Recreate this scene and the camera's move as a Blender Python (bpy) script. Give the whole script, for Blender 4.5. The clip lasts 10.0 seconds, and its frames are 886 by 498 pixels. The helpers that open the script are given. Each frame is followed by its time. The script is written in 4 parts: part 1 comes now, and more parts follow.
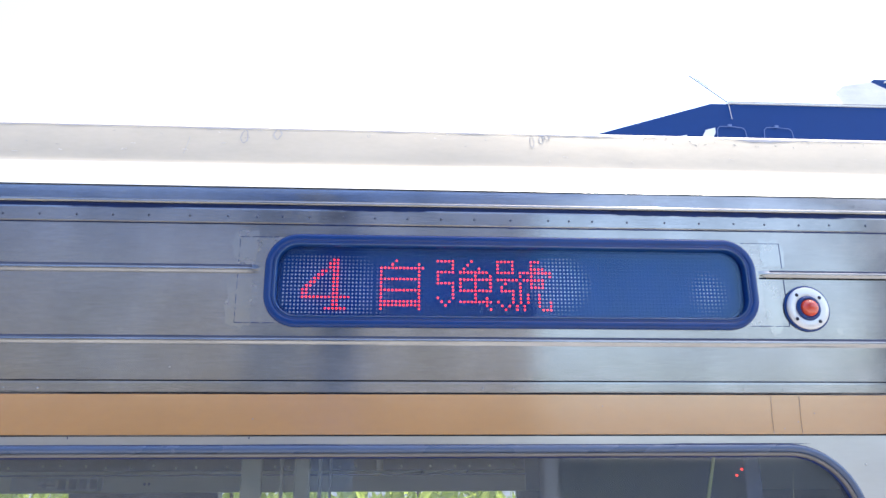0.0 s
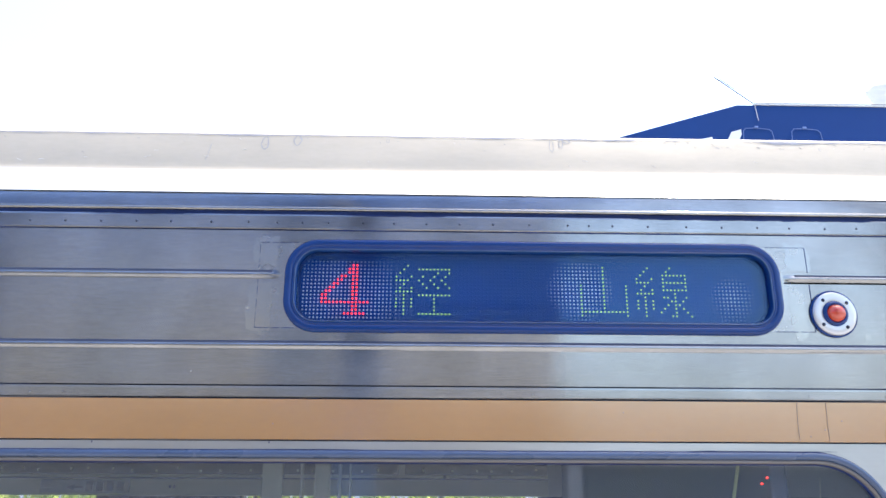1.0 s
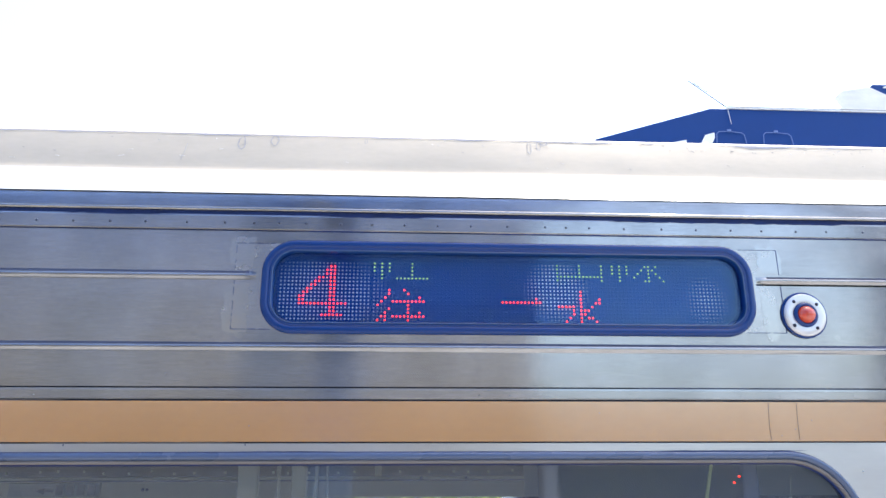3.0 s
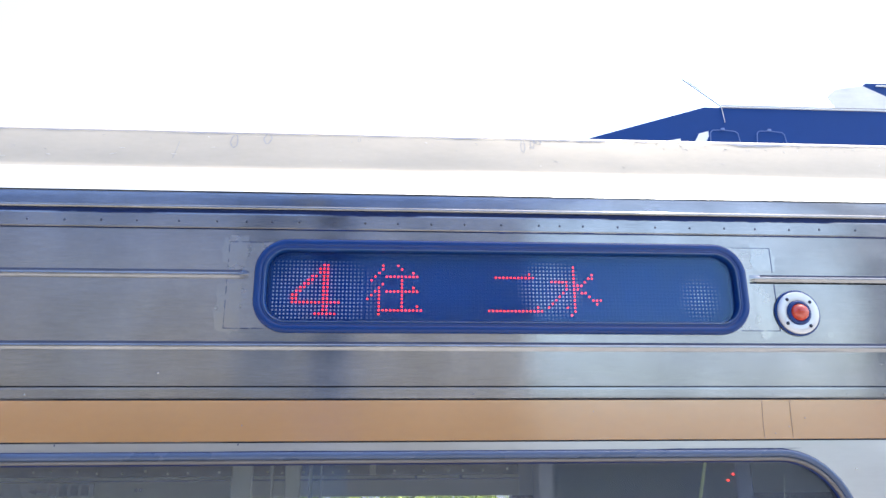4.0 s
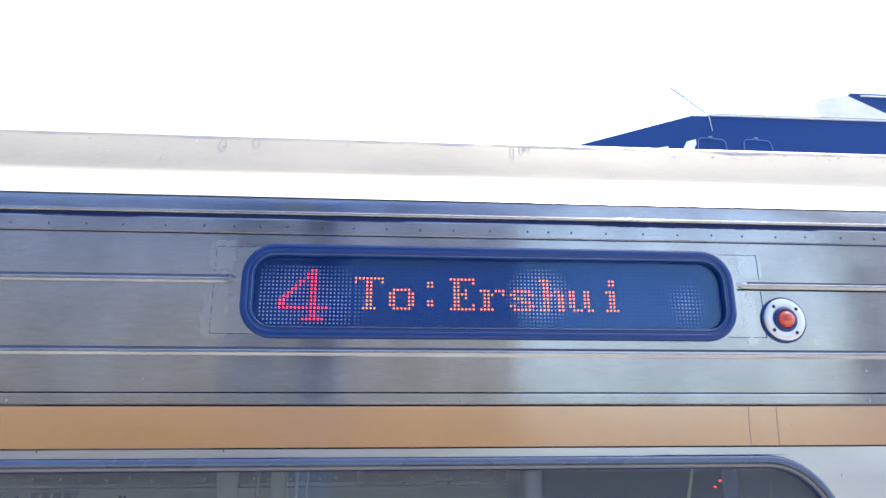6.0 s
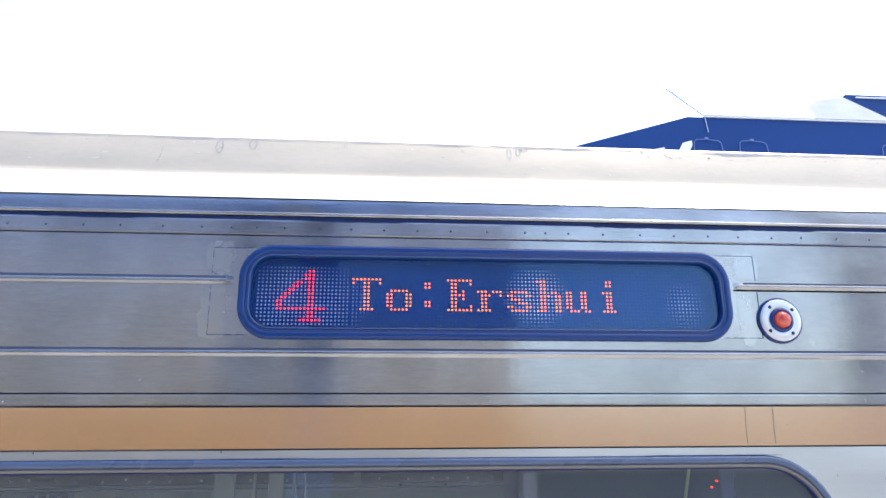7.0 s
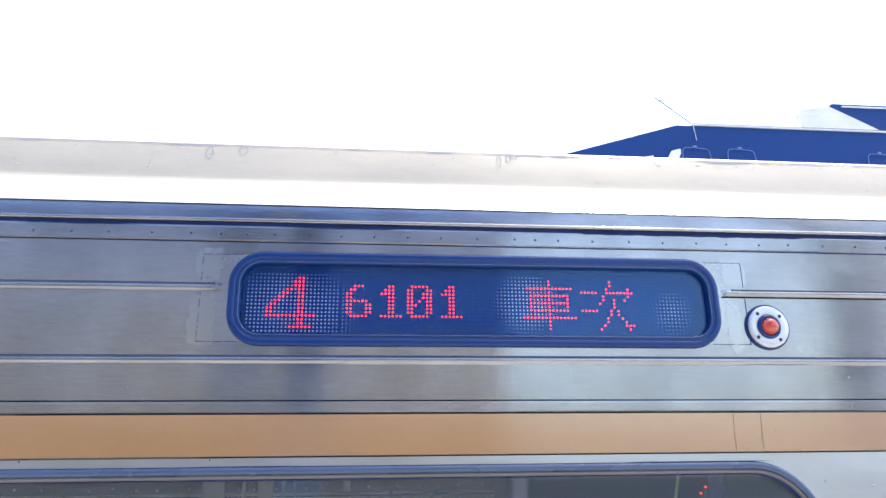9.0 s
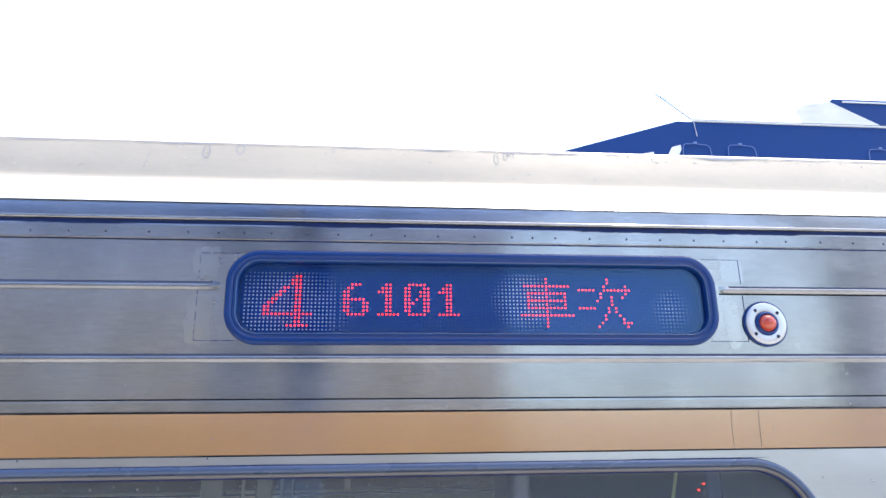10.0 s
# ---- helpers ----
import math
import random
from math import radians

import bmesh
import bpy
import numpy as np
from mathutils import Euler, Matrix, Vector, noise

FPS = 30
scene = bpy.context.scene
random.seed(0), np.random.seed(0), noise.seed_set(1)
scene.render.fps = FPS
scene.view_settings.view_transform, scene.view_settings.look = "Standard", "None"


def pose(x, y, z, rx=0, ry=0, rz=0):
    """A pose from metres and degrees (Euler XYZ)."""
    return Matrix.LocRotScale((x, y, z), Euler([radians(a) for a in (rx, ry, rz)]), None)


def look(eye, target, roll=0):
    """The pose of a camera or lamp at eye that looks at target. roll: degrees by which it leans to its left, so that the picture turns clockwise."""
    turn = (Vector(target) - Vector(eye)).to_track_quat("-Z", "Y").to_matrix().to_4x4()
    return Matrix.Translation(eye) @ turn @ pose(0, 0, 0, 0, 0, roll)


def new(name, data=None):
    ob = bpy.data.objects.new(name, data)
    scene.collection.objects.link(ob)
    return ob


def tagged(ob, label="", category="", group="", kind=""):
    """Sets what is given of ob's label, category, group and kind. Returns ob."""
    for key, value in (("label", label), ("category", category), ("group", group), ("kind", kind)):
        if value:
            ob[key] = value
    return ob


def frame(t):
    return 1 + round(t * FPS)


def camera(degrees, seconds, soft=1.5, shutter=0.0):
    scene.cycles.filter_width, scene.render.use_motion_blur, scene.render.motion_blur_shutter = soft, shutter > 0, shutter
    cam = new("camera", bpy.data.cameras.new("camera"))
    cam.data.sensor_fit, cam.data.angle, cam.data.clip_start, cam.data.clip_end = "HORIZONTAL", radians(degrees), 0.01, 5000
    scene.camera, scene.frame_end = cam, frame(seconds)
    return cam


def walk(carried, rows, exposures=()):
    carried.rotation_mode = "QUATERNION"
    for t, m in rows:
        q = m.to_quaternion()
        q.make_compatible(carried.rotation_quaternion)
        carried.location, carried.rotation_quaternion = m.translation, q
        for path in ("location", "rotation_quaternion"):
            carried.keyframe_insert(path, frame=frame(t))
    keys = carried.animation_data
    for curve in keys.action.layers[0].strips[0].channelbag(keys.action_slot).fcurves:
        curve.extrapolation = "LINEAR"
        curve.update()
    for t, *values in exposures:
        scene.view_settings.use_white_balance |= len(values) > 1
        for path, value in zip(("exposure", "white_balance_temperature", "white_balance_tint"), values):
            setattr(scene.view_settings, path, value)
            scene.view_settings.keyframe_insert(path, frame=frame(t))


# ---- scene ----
cam = camera(66.0, 10.0, soft=1.5)
PATH = [
    (0, (-0.011, -1.503, 1.596), (0.096, 0.42, 2.136), -0.1),
    (0.5, (-0.004, -1.51, 1.597), (0.044, 0.411, 2.15), 0.4),
    (1, (-0.001, -1.502, 1.599), (0.038, 0.42, 2.15), 0.3),
    (1.5, (-0.007, -1.504, 1.597), (0.049, 0.416, 2.153), 0.1),
    (2, (-0.005, -1.508, 1.599), (0.053, 0.413, 2.153), 0.1),
    (2.5, (-0.004, -1.507, 1.6), (0.082, 0.413, 2.154), 0.1),
    (4, (-0.001, -1.5, 1.601), (0.121, 0.419, 2.15), -0.3),
    (4.5, (0.002, -1.501, 1.6), (0.129, 0.416, 2.155), -0.3),
    (5, (0.001, -1.502, 1.6), (0.128, 0.414, 2.162), -0.2),
    (5.5, (0.001, -1.497, 1.601), (0.142, 0.416, 2.165), -0.2),
    (7, (-0.002, -1.499, 1.6), (0.162, 0.412, 2.169), -0.4),
    (7.5, (0.007, -1.503, 1.599), (0.179, 0.406, 2.17), -0.3),
    (8, (-0.005, -1.501, 1.596), (0.195, 0.401, 2.18), -0.5),
    (8.5, (0.001, -1.503, 1.6), (0.193, 0.4, 2.185), -0.5),
    (9, (-0.002, -1.501, 1.598), (0.19, 0.4, 2.187), -0.6),
    (9.5, (-0.003, -1.501, 1.599), (0.19, 0.4, 2.188), -0.8),
    (10, (0.007, -1.502, 1.6), (0.196, 0.402, 2.181), -0.8),
]
walk(cam, [(t, look(eye, target, roll)) for t, eye, target, roll in PATH], exposures=[(0.0, 2.08), (10.0, 2.08)])

# ---- light: high sun over the far side of the train, clear bright sky ----
SUN = Vector((0.345, 0.130, 0.930)).normalized()
world = bpy.data.worlds.new("sky")
scene.world = world
world.use_nodes = True
wn = world.node_tree.nodes
sky = wn.new("ShaderNodeTexSky")
sky.sky_type = "NISHITA"
sky.sun_disc = False
sky.sun_elevation = math.asin(SUN.z)
sky.sun_rotation = math.atan2(SUN.x, SUN.y)
sky.air_density, sky.dust_density, sky.ozone_density = 1.0, 2.9, 1.0
wn["Background"].inputs["Strength"].default_value = 0.15
world.node_tree.links.new(sky.outputs["Color"], wn["Background"].inputs["Color"])
sun_data = bpy.data.lights.new("sun", "SUN")
sun_data.energy, sun_data.angle, sun_data.color = 2.2, radians(0.53), (1.0, 0.96, 0.9)
sun = new("sun", sun_data)
sun.matrix_world = look(SUN * 40, (0, 0, 0))


# ---- materials ----
def mat(name, base, rough=0.5, metal=0.0, dark=0.75, scale=6.0, stretch=(1, 1, 1), bump=0.0, bump_scale=60.0, bump_stretch=None,
        rough_var=0.08, emit=0.0, emit_color=None, spec=0.5, tint=None, coat=0.0, brushed=0.0):
    m = bpy.data.materials.new(name)
    m.use_nodes = True
    nt = m.node_tree
    n, ln = nt.nodes, nt.links
    p = n["Principled BSDF"]
    p.inputs["Metallic"].default_value = metal
    p.inputs["Specular IOR Level"].default_value = spec
    p.inputs["Coat IOR"].default_value = 2.1
    p.inputs["Coat Weight"].default_value, p.inputs["Coat Roughness"].default_value = coat, 0.16
    if brushed:
        up = n.new("ShaderNodeCombineXYZ")
        up.inputs["Z"].default_value = 1.0
        p.inputs["Anisotropic"].default_value = brushed
        ln.new(up.outputs["Vector"], p.inputs["Tangent"])
    co = n.new("ShaderNodeTexCoord")

    def noise_at(s, st, detail=6.0):
        mp = n.new("ShaderNodeMapping")
        mp.inputs["Scale"].default_value = st
        ln.new(co.outputs["Object"], mp.inputs["Vector"])
        tx = n.new("ShaderNodeTexNoise")
        tx.inputs["Scale"].default_value, tx.inputs["Detail"].default_value = s, detail
        ln.new(mp.outputs["Vector"], tx.inputs["Vector"])
        return tx.outputs["Fac"]
    big = noise_at(scale, stretch)
    fine = noise_at(scale * 11.0, stretch, 3.0)
    both = n.new("ShaderNodeMath")
    both.operation = "MULTIPLY_ADD"
    ln.new(fine, both.inputs[0])
    both.inputs[1].default_value = 0.35
    ln.new(big, both.inputs[2])
    ramp = n.new("ShaderNodeMapRange")
    ramp.inputs["From Min"].default_value, ramp.inputs["From Max"].default_value = 0.42, 0.95
    ln.new(both.outputs[0], ramp.inputs["Value"])
    mix = n.new("ShaderNodeMix")
    mix.data_type = "RGBA"
    low = tint if tint else tuple(c * dark for c in base)
    mix.inputs["A"].default_value = (*low, 1)
    mix.inputs["B"].default_value = (*base, 1)
    ln.new(ramp.outputs["Result"], mix.inputs["Factor"])
    tone = mix.outputs["Result"]
    if brushed:
        for scale_, stretch_, lo, hi in ((70.0, (0.22, 1, 9), 0.91, 1.07), (230.0, (0.35, 1, 1.6), 0.94, 1.06), (6.0, (1, 1, 0.6), 0.88, 1.10)):
            grain = n.new("ShaderNodeMapRange")
            grain.inputs["From Min"].default_value, grain.inputs["From Max"].default_value = 0.33, 0.67
            grain.inputs["To Min"].default_value, grain.inputs["To Max"].default_value = lo, hi
            ln.new(noise_at(scale_, stretch_, 3.0), grain.inputs["Value"])
            worn = n.new("ShaderNodeVectorMath")
            worn.operation = "SCALE"
            ln.new(tone, worn.inputs[0])
            ln.new(grain.outputs["Result"], worn.inputs["Scale"])
            tone = worn.outputs["Vector"]
    ln.new(tone, p.inputs["Base Color"])
    rr = n.new("ShaderNodeMapRange")
    rr.inputs["From Min"].default_value, rr.inputs["From Max"].default_value = 0.3, 0.7
    rr.inputs["To Min"].default_value, rr.inputs["To Max"].default_value = max(0.02, rough - rough_var), min(1.0, rough + rough_var)
    ln.new(big, rr.inputs["Value"])
    ln.new(rr.outputs["Result"], p.inputs["Roughness"])
    if bump:
        b = n.new("ShaderNodeBump")
        b.inputs["Strength"].default_value, b.inputs["Distance"].default_value = bump, 0.002
        ln.new(noise_at(bump_scale, bump_stretch or stretch, 4.0), b.inputs["Height"])
        ln.new(b.outputs["Normal"], p.inputs["Normal"])
    if emit:
        p.inputs["Emission Color"].default_value = (*(emit_color or base), 1)
        p.inputs["Emission Strength"].default_value = emit
    return m


BRUSH = (1.0, 1.0, 22.0)
steel = mat("brushed_steel", (0.362, 0.36, 0.355), 0.16, 1.0, 0.76, 2.6, (1, 1, 4), 0.06, 36.0, (1, 1, 10), 0.05, brushed=0.95)
steel_strip = mat("rolled_steel", (0.368, 0.366, 0.362), 0.16, 1.0, 0.78, 2.6, (1, 1, 6), 0.06, 36.0, (1, 1, 10), 0.05, brushed=0.95)
steel_weld = mat("heat_stained_steel", (0.40, 0.398, 0.388), 0.25, 1.0, 0.84, 9.0, (1, 1, 1.4), 0.09, 9.0, BRUSH, 0.07, brushed=0.7)
rivet_steel = mat("grimy_rivet_steel", (0.075, 0.085, 0.13), 0.5, 0.3, 0.6, 40.0)
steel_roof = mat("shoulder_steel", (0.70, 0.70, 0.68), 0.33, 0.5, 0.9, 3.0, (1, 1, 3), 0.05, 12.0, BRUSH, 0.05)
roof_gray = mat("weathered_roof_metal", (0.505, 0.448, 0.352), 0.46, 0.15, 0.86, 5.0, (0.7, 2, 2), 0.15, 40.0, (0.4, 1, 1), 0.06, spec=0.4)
stain_gray = mat("dried_drip_grey", (0.40, 0.39, 0.385), 0.8, 0.0, 0.7, 60.0)
roof_dirt_shade = mat("roof_grime_and_shade", (0.33, 0.34, 0.38), 0.8, 0.0, 0.7, 30.0)
groove_dark = mat("sealant_and_lip_shadow", (0.016, 0.034, 0.13), 0.6, 0.0, 0.7, 20.0, spec=0.2)
grime_reflection = mat("grime_and_dark_reflection", (0.065, 0.078, 0.13), 0.6, 0.0, 0.7, 9.0, (0.6, 1, 1), spec=0.2)
joint_grey = mat("dark_grey_joint", (0.030, 0.036, 0.058), 0.6, 0.0, 0.7, 20.0, spec=0.2)
steel_bright = mat("bright_window_steel", (0.52, 0.53, 0.53), 0.30, 1.0, 0.86, 2.4, (1, 1, 4), 0.06, 9.0, BRUSH, 0.05)
steel_stain = mat("pale_heat_stain", (0.42, 0.415, 0.40), 0.23, 1.0, 0.78, 14.0, (1, 1, 1.2), 0.08, 30.0, None, 0.1)
orange = mat("orange_film", (0.37, 0.180, 0.052), 0.16, 0.0, 0.86, 3.0, (1, 1, 2), 0.05, 30.0, (0.4, 1, 1), 0.05, spec=0.9, coat=1.0)
band_cut = mat("film_cut", (0.19, 0.12, 0.085), 0.7, 0.0, 0.7, 30.0)
lip_blue = mat("glossy_blue_lip", (0.015, 0.055, 0.17), 0.18, 0.0, 0.85, 14.0, spec=0.6, coat=0.2)
film_dirt = mat("brown_grey_film_dirt", (0.075, 0.068, 0.07), 0.7, 0.0, 0.7, 30.0)
# Black rubber with the blue glare veil put into its base colour.
rubber = mat("blue_veiled_black_rubber", (0.005, 0.034, 0.155), 0.15, 0.0, 0.85, 14.0, (1, 1, 1), 0.04, 120.0, None, 0.04, spec=0.32)
inner_rubber = mat("brown_grey_rubber", (0.17, 0.155, 0.145), 0.5, 0.0, 0.8, 10.0, (0.5, 1, 1), 0.05, 90.0)
gasket = mat("grey_window_rubber", (0.062, 0.095, 0.175), 0.28, 0.0, 0.8, 10.0, (0.5, 1, 1), 0.05, 90.0, None, 0.08)
board_blue = mat("led_board", (0.005, 0.054, 0.29), 0.6, 0.0, 0.8, 9.0, spec=0.1)
mask_blue = mat("sign_mask", (0.005, 0.040, 0.24), 0.6, 0.0, 0.8, 9.0, spec=0.1)
led_red = mat("lit_red_led", (0.5, 0.03, 0.03), 0.4, 0.0, 0.9, 40.0, emit=1.4, emit_color=(1.0, 0.022, 0.008))
led_amber = mat("lit_amber_led", (0.5, 0.12, 0.03), 0.4, 0.0, 0.9, 40.0, emit=1.15, emit_color=(1.0, 0.165, 0.006))
led_green = mat("lit_green_led", (0.2, 0.4, 0.05), 0.4, 0.0, 0.9, 40.0, emit=0.27, emit_color=(0.52, 0.95, 0.20))
chrome = mat("lamp_flange_steel", (0.60, 0.60, 0.61), 0.36, 0.8, 0.85, 20.0)
black_screw = mat("blackened_screw", (0.02, 0.025, 0.05), 0.4, 0.5, 0.7, 60.0)
red_lens = mat("red_lamp_lens", (0.50, 0.040, 0.012), 0.06, 0.0, 0.6, 40.0, bump=0.3, bump_scale=90.0, emit=0.03, emit_color=(1.0, 0.12, 0.04), spec=1.0)
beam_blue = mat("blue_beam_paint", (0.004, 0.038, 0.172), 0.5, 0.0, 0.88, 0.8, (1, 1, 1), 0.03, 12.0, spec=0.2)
deck_blue = mat("pale_blue_deck_paint", (0.22, 0.41, 0.95), 0.5, 0.0, 0.85, 1.2)
column_blue = mat("column_blue_paint", (0.31, 0.36, 0.48), 0.5, 0.0, 0.88, 1.0)
hoop_blue = mat("pale_blue_pipe", (0.13, 0.20, 0.42), 0.5, 0.0, 0.85, 4.0)
pale_panel = mat("pale_backdrop", (0.46, 0.49, 0.55), 0.5, 0.0, 0.9, 2.0)
tan_edge = mat("tan_edge_strip", (0.16, 0.12, 0.085), 0.6, 0.0, 0.8, 4.0)
white_paint = mat("white_paint", (0.80, 0.80, 0.78), 0.5, 0.0, 0.85, 2.0)
sheet_white = mat("white_roof_sheet", (0.76, 0.72, 0.68), 0.45, 0.0, 0.80, 3.0, (1, 1, 3), 0.2, 14.0)
concrete = mat("platform_concrete", (0.37, 0.37, 0.37), 0.85, 0.0, 0.75, 1.5, (1, 1, 1), 0.3, 40.0)
tactile_mat = mat("yellow_tactile_tile", (0.46, 0.38, 0.20), 0.7, 0.0, 0.8, 4.0)
gravel = mat("track_ballast", (0.20, 0.18, 0.16), 0.95, 0.0, 0.5, 9.0, (1, 1, 1), 0.6, 30.0)
earth = mat("ground_earth", (0.13, 0.14, 0.165), 0.95, 0.0, 0.6, 0.4, (1, 1, 1), 0.3, 6.0)
rail_steel = mat("rail_steel", (0.30, 0.22, 0.18), 0.5, 0.8, 0.7, 5.0)
facade = mat("station_facade", (0.70, 0.655, 0.57), 0.8, 0.0, 0.8, 0.8, (1, 1, 1), 0.1, 20.0)
upper_blue = mat("blue_grey_wall_shade", (0.40, 0.45, 0.56), 0.6, 0.0, 0.85, 0.9)
dark_low_band = mat("low_reflection_dark", (0.23, 0.21, 0.19), 0.5, 0.0, 0.8, 1.2)
dark_plinth = mat("dark_reflection_base", (0.055, 0.06, 0.07), 0.7, 0.0, 0.7, 1.5)
cream = mat("cream_tile", (0.58, 0.57, 0.52), 0.5, 0.0, 0.85, 1.5)
pane_dark = mat("dark_office_pane", (0.20, 0.25, 0.34), 0.15, 0.0, 0.8, 2.0)
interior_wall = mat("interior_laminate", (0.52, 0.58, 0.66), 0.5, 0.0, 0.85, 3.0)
# Darker lining colour; on the far piers it stands in for shade.
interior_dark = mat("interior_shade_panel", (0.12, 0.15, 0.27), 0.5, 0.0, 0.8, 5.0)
ceiling_mat = mat("interior_ceiling", (0.55, 0.57, 0.55), 0.45, 0.0, 0.85, 4.0)
pelmet_mat = mat("pelmet_laminate", (0.78, 0.80, 0.68), 0.5, 0.0, 0.85, 3.0)
curtain_mat = mat("pale_curtain", (0.42, 0.43, 0.38), 0.8, 0.0, 0.8, 20.0, (6, 1, 0.3))
pole_mat = mat("yellow_green_strap", (0.55, 0.60, 0.30), 0.5, 0.0, 0.85, 8.0)
header_mat = mat("header_shade", (0.17, 0.18, 0.23), 0.4, 0.0, 0.8, 6.0)
floor_mat = mat("interior_floor", (0.36, 0.36, 0.35), 0.6, 0.0, 0.8, 5.0)
leaf_mat = mat("hedge_leaf", (0.20, 0.27, 0.055), 0.6, 0.0, 0.45, 3.0)
leaf_nodes = leaf_mat.node_tree
leaf_glow = leaf_nodes.nodes.new("ShaderNodeBsdfTranslucent")
leaf_glow.inputs["Color"].default_value = (0.66, 0.74, 0.16, 1)
leaf_both = leaf_nodes.nodes.new("ShaderNodeMixShader")
leaf_both.inputs[0].default_value = 0.5
leaf_nodes.links.new(leaf_nodes.nodes["Principled BSDF"].outputs[0], leaf_both.inputs[1])
leaf_nodes.links.new(leaf_glow.outputs[0], leaf_both.inputs[2])
leaf_nodes.links.new(leaf_both.outputs[0], leaf_nodes.nodes["Material Output"].inputs["Surface"])
stem_mat = mat("hedge_stem", (0.12, 0.08, 0.05), 0.9, 0.0, 0.6, 9.0)


def unlit_material():
    """Unlit LED caps, with three pale reflection patches painted into their colour."""
    m = mat("unlit_led_cap", (0.16, 0.20, 0.33), 0.6, 0.0, 0.9, 30.0, spec=0.1)
    nt = m.node_tree
    n, ln = nt.nodes, nt.links
    co = n.new("ShaderNodeTexCoord")
    total = None
    # Each row is one painted pale patch: centre, reach and strength.
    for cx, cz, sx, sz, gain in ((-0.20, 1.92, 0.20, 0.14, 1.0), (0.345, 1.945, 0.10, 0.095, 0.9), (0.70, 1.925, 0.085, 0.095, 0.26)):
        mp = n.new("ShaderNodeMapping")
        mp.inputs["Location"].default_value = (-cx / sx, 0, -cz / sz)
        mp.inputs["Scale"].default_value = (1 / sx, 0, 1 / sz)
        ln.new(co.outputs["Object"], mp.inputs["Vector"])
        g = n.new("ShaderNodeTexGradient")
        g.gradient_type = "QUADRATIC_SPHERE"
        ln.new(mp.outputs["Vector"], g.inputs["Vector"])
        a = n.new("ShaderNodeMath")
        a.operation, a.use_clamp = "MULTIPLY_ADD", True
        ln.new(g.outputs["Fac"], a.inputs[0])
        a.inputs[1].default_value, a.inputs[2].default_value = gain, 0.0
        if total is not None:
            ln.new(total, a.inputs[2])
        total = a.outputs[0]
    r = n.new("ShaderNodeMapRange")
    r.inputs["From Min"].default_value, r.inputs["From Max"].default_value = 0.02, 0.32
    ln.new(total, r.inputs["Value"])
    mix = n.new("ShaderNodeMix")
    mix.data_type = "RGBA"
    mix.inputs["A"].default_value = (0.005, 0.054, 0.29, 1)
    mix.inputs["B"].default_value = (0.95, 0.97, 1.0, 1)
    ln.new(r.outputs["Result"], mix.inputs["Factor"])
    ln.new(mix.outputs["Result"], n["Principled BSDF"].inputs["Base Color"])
    return m


def glass_material(name, tint, gloss_rough=0.03, ior=1.52, haze=0.0, haze_color=(0.5, 0.5, 0.5), gloss_tint=(1.0, 1.0, 1.0)):
    m = bpy.data.materials.new(name)
    m.use_nodes = True
    nt = m.node_tree
    n, ln = nt.nodes, nt.links
    n.remove(n["Principled BSDF"])
    tr, gl, mx, fr = (n.new("ShaderNode" + k) for k in ("BsdfTransparent", "BsdfGlossy", "MixShader", "Fresnel"))
    tr.inputs["Color"].default_value = (*tint, 1)
    gl.inputs["Roughness"].default_value = gloss_rough
    gl.inputs["Color"].default_value = (*gloss_tint, 1)
    fr.inputs["IOR"].default_value = ior
    ln.new(fr.outputs[0], mx.inputs[0])
    # Diffuse veil painted over whatever shows through the pane.
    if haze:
        df, haze_mix = n.new("ShaderNodeBsdfDiffuse"), n.new("ShaderNodeMixShader")
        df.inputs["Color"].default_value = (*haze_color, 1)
        haze_mix.inputs[0].default_value = haze
        ln.new(tr.outputs[0], haze_mix.inputs[1])
        ln.new(df.outputs[0], haze_mix.inputs[2])
        ln.new(haze_mix.outputs[0], mx.inputs[1])
    else:
        ln.new(tr.outputs[0], mx.inputs[1])
    ln.new(gl.outputs[0], mx.inputs[2])
    ln.new(mx.outputs[0], n["Material Output"].inputs["Surface"])
    return m


unlit = unlit_material()
# Blue haze and a blue tint on reflections are painted into this pane.
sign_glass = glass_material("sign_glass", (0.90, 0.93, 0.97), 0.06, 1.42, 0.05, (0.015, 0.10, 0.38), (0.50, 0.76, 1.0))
clear_glass = glass_material("clear_window_glass", (0.95, 0.97, 0.96), 0.03, 1.45)
# Pale haze is mixed in to lift the dark interior behind it.
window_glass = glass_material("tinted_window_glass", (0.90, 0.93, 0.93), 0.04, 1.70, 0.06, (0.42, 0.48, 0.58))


# ---- builders ----
def thing(name, loc, label, category, group="", kind=""):
    ob = new(name)
    ob.location = loc
    ob.empty_display_size = 0.1
    return tagged(ob, label, category, group, kind)


def part(name, bm, material, parent=None, label="", kind="", smooth=False, loc=None):
    """Links a bmesh (or a ready mesh) as one mesh under parent; geometry is in world coordinates unless loc is given."""
    if isinstance(bm, bpy.types.Mesh):
        me = bm
    else:
        me = bpy.data.meshes.new(name)
        bmesh.ops.recalc_face_normals(bm, faces=bm.faces)
        if smooth:
            for f in bm.faces:
                f.smooth = True
        bm.to_mesh(me)
        bm.free()
        me.materials.append(material)
    ob = new(name, me)
    if loc:
        ob.location = loc
    if parent is not None:
        ob.parent = parent
        if parent.type == "EMPTY":
            ob.matrix_parent_inverse = Matrix.Translation(-parent.location)
    return tagged(ob, label, "", "", kind)


